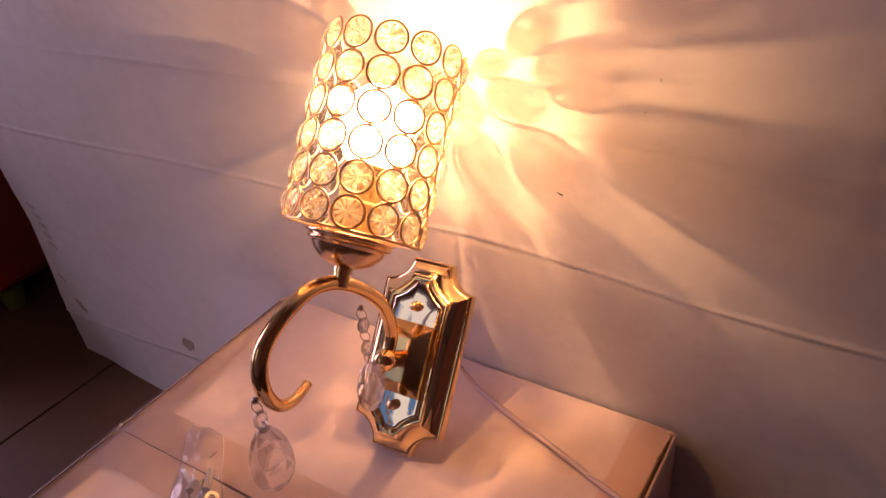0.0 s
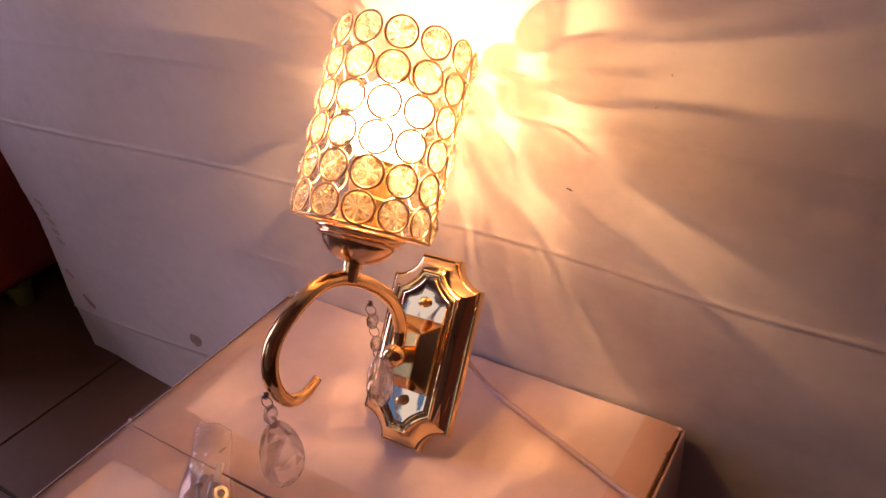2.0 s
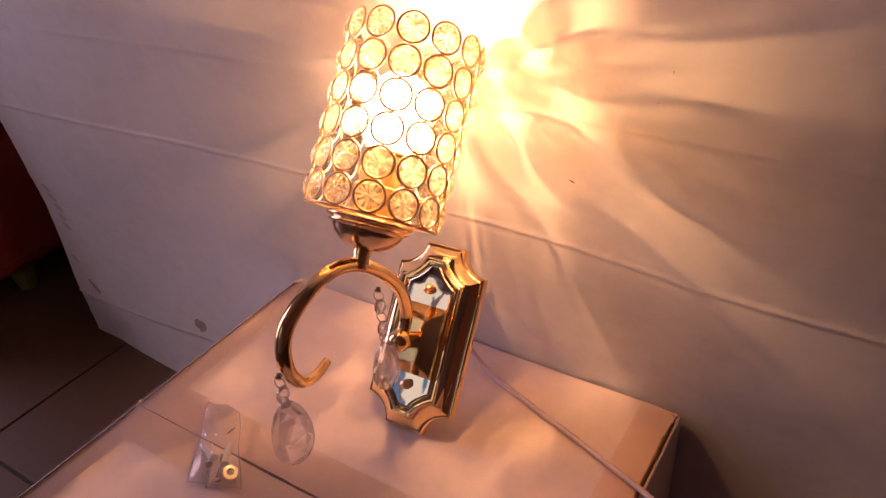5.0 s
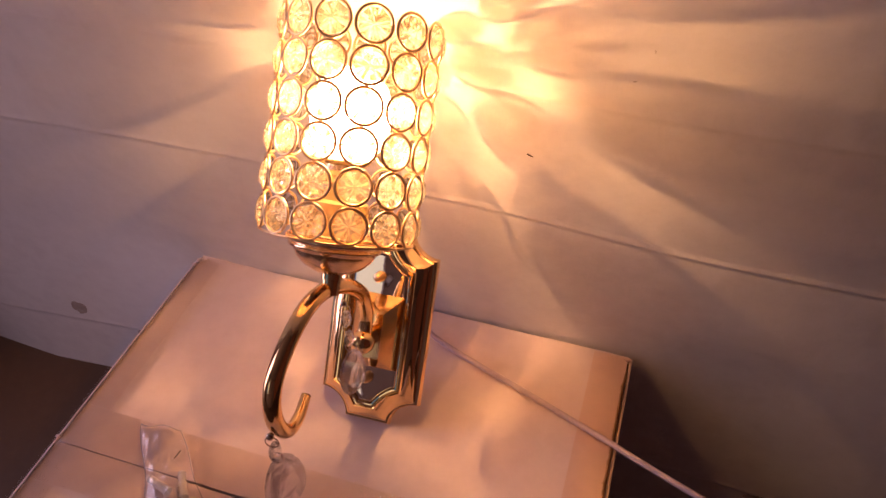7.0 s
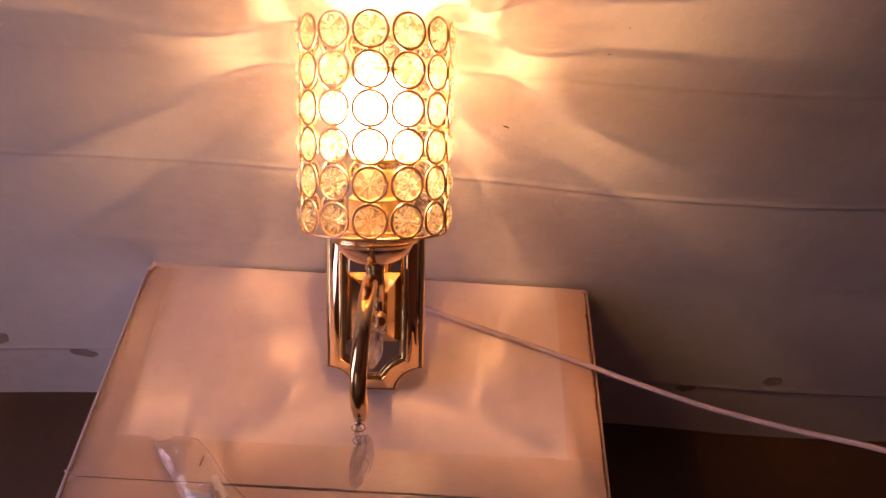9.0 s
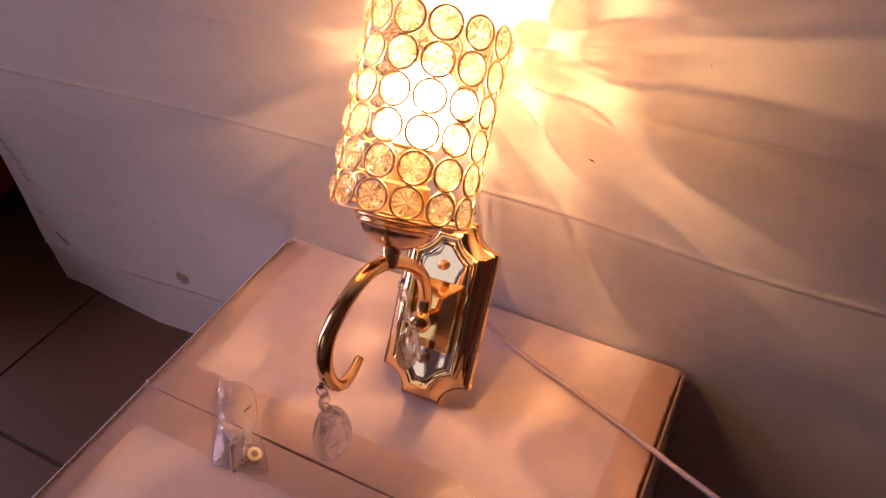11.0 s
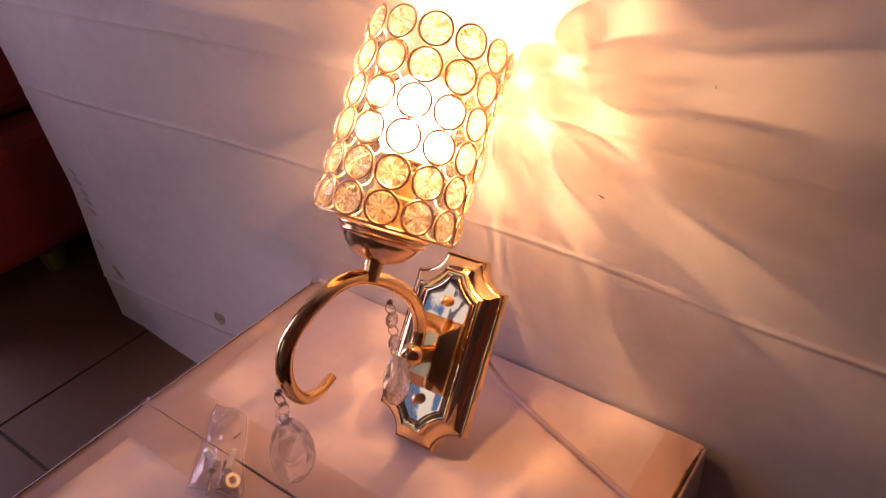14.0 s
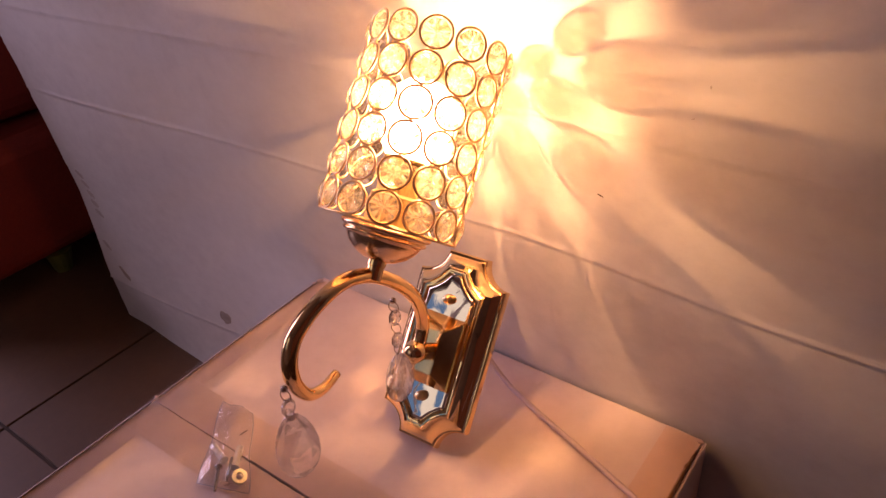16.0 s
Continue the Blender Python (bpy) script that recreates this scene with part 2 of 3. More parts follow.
GREY_BOARD = two_scale("grey_board", (0.22, 0.19, 0.17), (0.28, 0.25, 0.22), (0.34, 0.30, 0.27), 6, 80, 0.7, 0.2, 0.001)
FRAME_PAINT = two_scale("window_paint", (0.70, 0.70, 0.70), (0.78, 0.78, 0.78), (0.84, 0.84, 0.84), 6, 80, 0.45, 0.1, 0.0005)



def glowing(name, colour, strength, share):
    """A glowing surface that lets part of the light behind it pass."""
    m, nt, b = material(name)
    nt.nodes.remove(b)
    e, t, mix = (nt.nodes.new("ShaderNode" + k) for k in ("Emission", "BsdfTransparent", "MixShader"))
    e.inputs[0].default_value, e.inputs[1].default_value = (*colour, 1), strength
    mix.inputs[0].default_value = share
    nt.links.new(t.outputs[0], mix.inputs[1])
    nt.links.new(e.outputs[0], mix.inputs[2])
    nt.links.new(mix.outputs[0], nt.nodes["Material Output"].inputs[0])
    return m


BULB_GLASS = glowing("lit_bulb_glass", (1.0, 0.70, 0.32), 60.0, 0.3)
FILAMENT = glowing("white_hot_filament", (1.0, 0.685, 0.26), 11200.0, 1.0)


def sky_cloth():
    """Blue sky with broken white cloud."""
    m, nt, b = material("sky_with_cloud")
    nt.nodes.remove(b)
    e = nt.nodes.new("ShaderNodeEmission")
    tc, xyz = nt.nodes.new("ShaderNodeTexCoord"), nt.nodes.new("ShaderNodeSeparateXYZ")
    nt.links.new(tc.outputs["Object"], xyz.inputs[0])
    last = noise_node(nt, 2.2, 5, 0.55).outputs[0]
    for src, share in ((xyz.outputs[0], 1.7), (xyz.outputs[2], 1.5)):
        n = nt.nodes.new("ShaderNodeMath")
        n.operation = "MULTIPLY_ADD"
        n.inputs[1].default_value = share
        nt.links.new(src, n.inputs[0])
        nt.links.new(last, n.inputs[2])
        last = n.outputs[0]
    n = nt.nodes.new("ShaderNodeMath")
    n.operation = "ADD"
    n.inputs[1].default_value = 1.7 * 1.85 - 1.5 * 1.45
    nt.links.new(last, n.inputs[0])
    r = ramp(nt, n.outputs[0], [(0.38, (0.06, 0.20, 0.40)), (0.50, (0.60, 0.80, 0.74))])
    nt.links.new(r.outputs[0], e.inputs[0])
    nt.links.new(e.outputs[0], nt.nodes["Material Output"].inputs[0])
    return m


SKY = sky_cloth()


# ---------------------------------------------------------------- mesh helpers
def part(name, bm, mat, parent=None, label="", smooth=False, m=None, sheet=False):
    """Links a bmesh as one mesh object, under parent if there is one. sheet: an open film that faces up."""
    if sheet:
        bm.normal_update()
        bmesh.ops.reverse_faces(bm, faces=[f for f in bm.faces if f.normal.z < 0])
    else:
        bmesh.ops.recalc_face_normals(bm, faces=bm.faces)
    me = bpy.data.meshes.new(name)
    bm.to_mesh(me)
    bm.free()
    me.materials.append(mat)
    if smooth:
        me.shade_smooth()
    ob = new(name, me)
    if parent is not None:
        ob.parent = parent
    if m is not None:
        ob.matrix_basis = m
    return tagged(ob, label)


def box_bm(lo, hi, bevel=0.0, segments=2, bm=None):
    bm = bm or bmesh.new()
    c = [(a + b) / 2 for a, b in zip(lo, hi)]
    s = [b - a for a, b in zip(lo, hi)]
    made = bmesh.ops.create_cube(bm, size=1, matrix=Matrix.Translation(c) @ Matrix.Diagonal((*s, 1)))
    if bevel:
        edges = list({e for v in made["verts"] for e in v.link_edges})
        bmesh.ops.bevel(bm, geom=edges, offset=bevel, segments=segments, profile=0.5, affect="EDGES")
    return bm


def lathe(profile, steps=40, bm=None, centre=(0, 0)):
    """A body of revolution round z from (radius, height) pairs."""
    bm = bm or bmesh.new()
    rows = []
    for r, z in profile:
        if r < 1e-6:
            rows.append([bm.verts.new((centre[0], centre[1], z))])
        else:
            rows.append([bm.verts.new((centre[0] + r * math.cos(a), centre[1] + r * math.sin(a), z)) for a in (2 * math.pi * k / steps for k in range(steps))])
    for a, b in zip(rows, rows[1:]):
        for k in range(steps):
            j = (k + 1) % steps
            if len(a) == 1 and len(b) == 1:
                continue
            if len(a) == 1:
                bm.faces.new((a[0], b[k], b[j]))
            elif len(b) == 1:
                bm.faces.new((a[k], a[j], b[0]))
            else:
                bm.faces.new((a[k], a[j], b[j], b[k]))
    return bm


def glide(points, per=8):
    """A smooth line through points (Catmull-Rom)."""
    p = [Vector(q) for q in points]
    p = [2 * p[0] - p[1], *p, 2 * p[-1] - p[-2]]
    out = []
    for a, b, c, d in zip(p, p[1:], p[2:], p[3:]):
        for k in range(per):
            t = k / per
            out.append(0.5 * (2 * b + (c - a) * t + (2 * a - 5 * b + 4 * c - d) * t * t + (3 * b - 3 * c + d - a) * t ** 3))
    return out + [p[-2]]


def tube(line, radius, sides=14, bm=None, closed=False):
    """A round tube along a line of points; radius may be a number or a function of 0..1."""
    bm = bm or bmesh.new()
    n, rows, side = len(line), [], None
    for i, q in enumerate(line):
        if closed:
            d = (line[(i + 1) % n] - line[i - 1]).normalized()
        else:
            d = (line[min(i + 1, n - 1)] - line[max(i - 1, 0)]).normalized()
        if side is None:
            side = d.orthogonal().normalized()
        side = (side - d * side.dot(d)).normalized()
        up = d.cross(side)
        r = radius(i / (n - 1)) if callable(radius) else radius
        rows.append([bm.verts.new(q + r * (math.cos(a) * side + math.sin(a) * up)) for a in (2 * math.pi * k / sides for k in range(sides))])
    for i in range(n if closed else n - 1):
        a, b = rows[i], rows[(i + 1) % n]
        for k in range(sides):
            j = (k + 1) % sides
            bm.faces.new((a[k], a[j], b[j], b[k]))
    if not closed:
        bm.faces.new(rows[0][::-1])
        bm.faces.new(rows[-1])
    return bm


def hoop(radius, wire, steps=32, sides=8, bm=None, m=None):
    line = [Vector((radius * math.cos(a), radius * math.sin(a), 0)) for a in (2 * math.pi * k / steps for k in range(steps))]
    if m is not None:
        line = [m @ v for v in line]
    return tube(line, wire, sides, bm, closed=True)


# ---------------------------------------------------------------- the room
def floor_tiles():
    base = part("floor", box_bm((-2.9, -1.75, FLOOR - 0.1), (2.3, 2.0, FLOOR - 0.003)), GROUT)
    tagged(base, "dark brown tiled floor with dark grout joints", "floor", kind="structure")
    size, gap = 0.8, 0.005
    piece = None
    for i in range(-3, 4):
        for j in range(-3, 3):
            x, y = -0.722 + i * size, 0.524 + j * size
            if x < -2.95 or x > 2.1 or y < -1.9 or y > 1.8:
                continue
            if piece is None:
                piece = part("floor_tile", box_bm((gap / 2, gap / 2, -0.012), (size - gap / 2, size - gap / 2, 0), 0.0008, 1), TILE, base).data
                ob = bpy.data.objects["floor_tile"]
            else:
                ob = new("floor_tile", piece)
                ob.parent = base
            ob.location = (x, y, FLOOR + random.uniform(-0.0006, 0.0006))


def room():
    x0, x1, y0, y1, z0, z1, t = WEST, 2.2, SOUTH, 1.9, FLOOR, 2.25, 0.12
    wx0, wx1, wz0, wz1 = WINDOW
    bm = bmesh.new()
    for lo, hi in (((x0 - t, y0 - t, z0), (wx0, y0, z1)), ((wx1, y0 - t, z0), (x1 + t, y0, z1)),
                   ((wx0, y0 - t, z0), (wx1, y0, wz0)), ((wx0, y0 - t, wz1), (wx1, y0, z1))):
        box_bm(lo, hi, bm=bm)
    tagged(part("wall_south", bm, PLASTER), "plain painted wall with a window opening", "wall", kind="structure")
    tagged(part("wall_north", box_bm((x0 - t, y1, z0), (x1 + t, y1 + t, z1)), PLASTER), "plain painted wall", "wall", kind="structure")
    dy0, dy1, dz = DOORWAY
    bm = bmesh.new()
    for lo, hi in (((x0 - t, y0, z0), (x0, dy0, z1)), ((x0 - t, dy1, z0), (x0, y1, z1)), ((x0 - t, dy0, dz), (x0, dy1, z1))):
        box_bm(lo, hi, bm=bm)
    tagged(part("wall_west", bm, PLASTER), "plain painted wall with a wide doorway", "wall", kind="structure")
    # out of view; added in maroon so that the gold reflects dark red
    tagged(part("wall_east", box_bm((x1, y0, z0), (x1 + t, y1, z1)), MAROON), "unseen wall, maroon to redden reflections in the gold", "wall", kind="structure")
    tagged(part("ceiling", box_bm((x0 - t, y0 - t, z1), (x1 + t, y1 + t, z1 + 0.1)), PLASTER), "plain pale ceiling", "ceiling", kind="structure")
    win = tagged(new("window_1"), "white-framed window letting in daylight", "window", kind="structure")
    win.location = ((wx0 + wx1) / 2, y0, wz0)
    inv = Matrix.Translation(-win.location)
    sky_sheet = part("backdrop", box_bm((wx0 - 1.2, y0 - 1.02, wz0 - 0.6), (wx1 + 1.2, y0 - 1.0, wz1 + 1.4)), SKY)
    tagged(sky_sheet, "blue sky with white cloud outside the window", "sky", kind="structure")
    f = 0.05
    for lo, hi in (((wx0, y0 - 0.02, wz0), (wx0 + f, y0 + 0.02, wz1)), ((wx1 - f, y0 - 0.02, wz0), (wx1, y0 + 0.02, wz1)),
                   ((wx0 + f, y0 - 0.02, wz0), (wx1 - f, y0 + 0.02, wz0 + f)), ((wx0 + f, y0 - 0.02, wz1 - f), (wx1 - f, y0 + 0.02, wz1)),
                   (((wx0 + wx1) / 2 - 0.03, y0 - 0.02, wz0 + f), ((wx0 + wx1) / 2 + 0.03, y0 + 0.02, wz1 - f))):
        part("window_frame", box_bm(lo, hi, 0.004), FRAME_PAINT, win, m=inv)


# ---------------------------------------------------------------- the big white carton behind
def carton_y(z):
    """The carton's front face leans a little forward above the small box."""
    return 0.7905 - 0.078 * max(0.0, z)


CREASES = ((0.157, 0.0015, 0.0026), (0.278, 0.0008, 0.0032), (-0.177, 0.0012, 0.0035), (0.040, 0.0002, 0.004))


def crease_z(z0, x):
    if z0 == 0.157:
        return z0 - 0.0145 * min(1.0, max(0.0, (x - 0.02) / 0.20)) - 0.02 * max(0.0, x - 0.22) + 0.0008 * math.sin(x * 17)
    if z0 == 0.040:
        return z0 + 0.055 * min(0.0, x + 0.35)
    return z0 + 0.001 * math.sin(x * 13 + z0 * 40) + (0.008 * min(1.0, max(0.0, (x - 0.12) / 0.30)) if z0 < -0.1 else 0.0)


def face_y(x, z):
    """The carton's front face with its waves and creases."""
    bow = min(1.0, max(0.0, (-0.36 - x) / 0.36))
    y = carton_y(z) - 0.020 * bow * bow * (3 - 2 * bow) - 0.003 * noise.noise((x * 5, 0.3, z * 6)) - 0.0007 * noise.noise((x * 22, 1.3, z * 30))
    east = min(1.0, max(0.0, (x - 0.12) / 0.30)) * min(1.0, max(0.0, -z / 0.15))
    y -= 0.011 * east
    y -= 0.26 * min(0.30, max(0.0, x)) * min(0.4, max(0.0, z - 0.15))
    y += 0.22 * max(0.0, x - 0.26) ** 2 * min(1.0, max(0.0, (z - 0.02) / 0.12)) * (1 + 1.3 * min(1.0, max(0.0, (z - 0.15) / 0.2)))
    y += 0.020 * min(1.0, max(0.0, (-0.58 - x) / 0.16)) * min(1.0, max(0.0, (-0.177 - z) / 0.1))
    for z0, h, w in CREASES:
        d = z - crease_z(z0, x)
        h *= 0.55 if z0 > 0.1 and x < 0.0 else 1.0
        y -= h * math.exp(-(d / w) ** 2) - 0.35 * h * math.exp(-((d + 2.2 * w) / (1.3 * w)) ** 2)
    return y + (0.0015 if z < -0.177 else 0.0)


def big_carton():
    top, right, deep = 1.05, 1.05, 0.5
    zs = set(np.round(np.arange(FLOOR, top + 0.001, 0.018), 4))
    for z0, _h, _w in CREASES:
        zs |= set(np.round(z0 + np.arange(-0.026, 0.0121, 0.0015), 4))
    zs = sorted(zs)
    zs = [z for k, z in enumerate(zs) if k == 0 or z - zs[k - 1] > 0.0008]
    xs = np.arange(-0.77, right + 0.001, 0.02)
    bm = bmesh.new()
    rows = []
    for z in zs:
        left = -0.766 - 0.065 * max(0.0, z + 0.05) + 0.0025 * noise.noise((0, 3, z * 40)) + 0.001 * noise.noise((0, 9, z * 160))
        if z < -0.17:
            left -= 0.03 * (-0.17 - z) / 0.1
        row = []
        for k, x in enumerate(xs):
            xx = left + (x - xs[0]) * (right - left) / (right - xs[0])
            y = face_y(xx, z)
            row.append(bm.verts.new((xx, y, z)))
        rows.append(row)
    for a, b in zip(rows, rows[1:]):
        for k in range(len(xs) - 1):
            bm.faces.new((a[k], a[k + 1], b[k + 1], b[k]))
    ring = [r[0] for r in rows] + rows[-1][1:] + [r[-1] for r in rows[-2::-1]] + rows[0][-2:0:-1]
    ring = [bm.verts.new(v.co) for v in ring]
    backs = [bm.verts.new((v.co.x, carton_y(0) + deep, v.co.z)) for v in ring]
    for k in range(len(ring)):
        j = (k + 1) % len(ring)
        bm.faces.new((ring[k], backs[k], backs[j], ring[j]))
    bm.faces.new(backs)
    body = part("big_white_carton", bm, WHITE_BOARD, smooth=True)
    tagged(body, "large white corrugated carton with horizontal creases standing on the floor", "carton")

    def patch(name, x, z, w, h, turn, mat, seed, lift=0.0007):
        """A thin torn patch with a ragged outline that lies on the face."""
        q = bmesh.new()
        rim, n = [], 18
        for k in range(n):
            a = 2 * math.pi * k / n
            r = 1 + 0.35 * noise.noise((math.cos(a) * 1.7, math.sin(a) * 1.7, seed))
            u, v = w / 2 * r * math.cos(a), h / 2 * r * math.sin(a)
            c, s = math.cos(turn), math.sin(turn)
            rim.append((x + u * c - v * s, z + u * s + v * c))
        front = [q.verts.new((a, face_y(a, b) - lift, b)) for a, b in rim]
        rear = [q.verts.new((a, face_y(a, b) + 0.002, b)) for a, b in rim]
        q.faces.new(front)
        for k in range(n):
            j = (k + 1) % n
            q.faces.new((front[k], rear[k], rear[j], front[j]))
        part(name, q, mat, body)

    for k, (x, z, w, h, turn) in enumerate(((-0.486, -0.154, 0.024, 0.020, -0.9), (-0.398, -0.190, 0.036, 0.014, -0.25), (0.358, -0.181, 0.026, 0.014, 0.4),
                                             (0.453, -0.150, 0.020, 0.018, 0.3), (-0.715, -0.152, 0.030, 0.010, -0.8), (-0.740, -0.104, 0.022, 0.008, -0.7))):
        patch("torn_patch", x, z, w, h, turn, STAIN if k == 5 else KRAFT, k * 3.1)
    for k in range(5):
        patch("torn_patch", -0.742 + 0.0035 * k, 0.022 - 0.016 * k, 0.020, 0.008, -0.5, STAIN, 20 + k)
    for k, (x, z, w, h, turn) in enumerate(((0.092, 0.221, 0.006, 0.0011, -0.35), (0.1695, 0.329, 0.0009, 0.0022, 0.2), (0.160, 0.3045, 0.0024, 0.0007, 0.3))):
        patch("nick", x, z, w, h, turn, GAP_SHADE_AND_MARKS if k == 0 else STAIN, 40 + k, 0.0005)
    return body


# ---------------------------------------------------------------- the box that the lamp stands on
BX0, BX1, BY0, BY1, SEAM = -0.268, 0.202, 0.312, 0.7835, 0.547


def low_box():
    thing = tagged(new("carton_box"), "pale pinkish cardboard box with taped flaps standing on the floor", "cardboard box")
    thing.location = ((BX0 + BX1) / 2, SEAM, FLOOR)
    inv = Matrix.Translation(-thing.location)
    wall, top = 0.003, -0.0015
    for name, lo, hi in (("side_panel", (BX0, BY0, FLOOR), (BX0 + wall, BY1, top)), ("side_panel", (BX1 - wall, BY0, FLOOR), (BX1, BY1, top)),
                         ("front_panel", (BX0 + wall, BY0, FLOOR), (BX1 - wall, BY0 + wall, top)), ("back_panel", (BX0 + wall, BY1 - wall, FLOOR), (BX1 - wall, BY1, -0.0066)),
                         ("bottom_panel", (BX0 + wall, BY0 + wall, FLOOR), (BX1 - wall, BY1 - wall, FLOOR + wall))):
        part(name, box_bm(lo, hi, 0.0016, 2), PINK_BOARD, thing, m=inv)
    # one sheet below the flaps, its dark colour standing for shade in the gaps
    part("inner_flap", box_bm((BX0 + wall, BY0 + wall, -0.012), (BX1 - wall, BY1 - wall, -0.0066)), GAP_SHADE_AND_MARKS, thing, "inner flap sheet coloured dark as the shade in the gaps", m=inv)
    for lo, hi, s in ((SEAM + 0.0010, BY1 + 0.0005, 1.0), (BY0 + 0.0025, SEAM - 0.0010, 7.0)):
        bm = bmesh.new()
        nx, ny = 48, 26
        x0, x1 = BX0 + 0.0042, BX1 - 0.0040
        grid = []
        for j in range(ny + 1):
            row = []
            for i in range(nx + 1):
                u, v = i / nx, j / ny
                x, y = x0 + (x1 - x0) * u, lo + (hi - lo) * v
                edge = min(u, 1 - u) * (x1 - x0)
                rag = 0.0008 * noise.noise((x * 60, s, y * 60))
                if i in (0, nx):
                    x += 1.3 * rag
                if j in (0, ny):
                    y += 0.9 * rag
                y += 0.0055 * (1 - u) * v * (s < 2)
                if j == (0 if s < 2 else ny):
                    y += (-0.0006 if s < 2 else 0.0006) * min(1.0, max(0.0, (-0.11 - x) / 0.05))
                z = 0.0014 * noise.noise((x * 7, y * 7, s)) * min(1, edge * 30) - 0.0006 + 0.0003 * noise.noise((x * 50, y * 50, s))
                row.append(bm.verts.new((x, y, z - (0.0012 if i in (0, nx) or j in (0, ny) else 0))))
            grid.append(row)
        for a, b in zip(grid, grid[1:]):
            for i in range(nx):
                bm.faces.new((a[i], a[i + 1], b[i + 1], b[i]))
        ring = grid[0] + [r[-1] for r in grid[1:]] + grid[-1][-2::-1] + [r[0] for r in grid[-2:0:-1]]
        ring = [bm.verts.new(v.co) for v in ring]
        low = [bm.verts.new((v.co.x, v.co.y, -0.006)) for v in ring]
        for k in range(len(ring)):
            j = (k + 1) % len(ring)
            bm.faces.new((ring[k], low[k], low[j], ring[j]))
        bm.faces.new(low)
        part("top_flap", bm, PINK_BOARD, thing, smooth=True, m=inv)

    dash = tube([Vector((-0.1545, 0.561, 0.0012)), Vector((-0.154, 0.565, 0.0013)), Vector((-0.1535, 0.5695, 0.0012))], 0.0006, 6)
    part("pen_mark", dash, GAP_SHADE_AND_MARKS, thing, "short dark pen stroke", m=inv)
    for y0, y1, wide, seed in ((0.600, 0.768, 0.0024, 3.0), (0.552, 0.594, 0.0014, 6.0)):
        bm = bmesh.new()
        strip, n = [], int((y1 - y0) / 0.0008)
        for k in range(n + 1):
            y = y0 + (y1 - y0) * k / n
            w = wide * min(1.0, 4 * k / n, 6 * (n - k) / n + 0.2) * (0.8 + 0.5 * noise.noise((y * 160, seed, 0)) + (0.38 if k % 2 else -0.38))
            flute = 0.0004 * (k % 2)
            strip.append([bm.verts.new((BX1 - 0.0040 - w, y, 0.0013)), bm.verts.new((BX1 - 0.0040 - 0.4 * w, y, 0.0016 - flute)), bm.verts.new((BX1 - 0.0034, y, 0.0002 - flute)), bm.verts.new((BX1 - 0.0032, y, -0.004))])
        for a, b in zip(strip, strip[1:]):
            for i in range(3):
                bm.faces.new((a[i], a[i + 1], b[i + 1], b[i]))
        part("torn_edge", bm, TORN, thing, "torn brown cardboard edge", m=inv)

    for y0, y1, wide in ((SEAM + 0.004, BY1 - 0.004, 0.0011), (BY0 + 0.006, SEAM - 0.004, 0.0011)):
        bm, rows = bmesh.new(), []
        n = int((y1 - y0) / 0.002)
        for k in range(n + 1):
            y = y0 + (y1 - y0) * k / n
            w = wide * (0.75 + 0.7 * noise.noise((y * 90, 2.0, y0)))
            rows.append([bm.verts.new((BX0 + 0.0032, y, -0.0022)), bm.verts.new((BX0 + 0.0034, y, 0.0002)), bm.verts.new((BX0 + 0.0042 + w, y, 0.0012 + 0.0004 * noise.noise((y * 70, 5, 1))))])
        for a, b in zip(rows, rows[1:]):
            for i in range(2):
                bm.faces.new((a[i], a[i + 1], b[i + 1], b[i]))
        part("torn_edge", bm, KRAFT, thing, "frayed brown cardboard edge", m=inv)
    for x, y, r, seed in ((BX0 + 0.006, BY1 - 0.004, 0.0052, 1.0), (BX0 + 0.0035, BY1 - 0.011, 0.0036, 2.0), (BX0 + 0.012, BY1 - 0.001, 0.0034, 3.0), (BX1 - 0.005, BY1 - 0.004, 0.0036, 4.0), (BX0 + 0.002, SEAM + 0.003, 0.0026, 5.0)):
        bm = bmesh.new()
        bmesh.ops.create_icosphere(bm, subdivisions=3, radius=r)
        for v in bm.verts:
            v.co *= 1 + 0.55 * noise.noise(v.co * 420 + Vector((seed * 7, 0, 0)))
            v.co *= 0.7
            v.co.z *= 0.4
        part("crumpled_corner", bm, PINK_BOARD, thing, "crumpled paper corner", smooth=True, m=inv @ Matrix.Translation((x, y, 0.0004)))

    def tape(x0, x1, y0, y1, seed, mat=TAPE):
        bm = bmesh.new()
        nx, ny = max(3, int((x1 - x0) / 0.003)), max(3, int((y1 - y0) / 0.003))

        def lift(x, y):
            loose = max(0.15, min(1.0, 0.5 + 1.6 * noise.noise((x * 14, y * 14, seed))))
            return 0.0027 + 0.0003 * noise.noise((x * 50, y * 50, seed)) + 0.0010 * loose * noise.noise((x * 260, y * 170, seed))
        g = [[bm.verts.new((x0 + (x1 - x0) * i / nx, y0 + (y1 - y0) * j / ny, lift(x0 + (x1 - x0) * i / nx, y0 + (y1 - y0) * j / ny))) for i in range(nx + 1)] for j in range(ny + 1)]
        for j in range(ny):
            for i in range(nx):
                bm.faces.new((g[j][i], g[j][i + 1], g[j + 1][i + 1], g[j + 1][i]))
        part("clear_tape", bm, mat, thing, "clear glossy packing tape", smooth=True, m=inv, sheet=True)

    tape(BX0 + 0.002, BX1 - 0.002, 0.509, 0.585, 2.0)
    tape(BX0 + 0.001, -0.236, BY0 + 0.01, 0.508, 5.0)
    tape(BX0 + 0.001, -0.236, 0.586, BY1 - 0.004, 6.0)
    tape(0.166, BX1 - 0.001, BY0 + 0.01, 0.508, 8.0, TAPE_TAN)
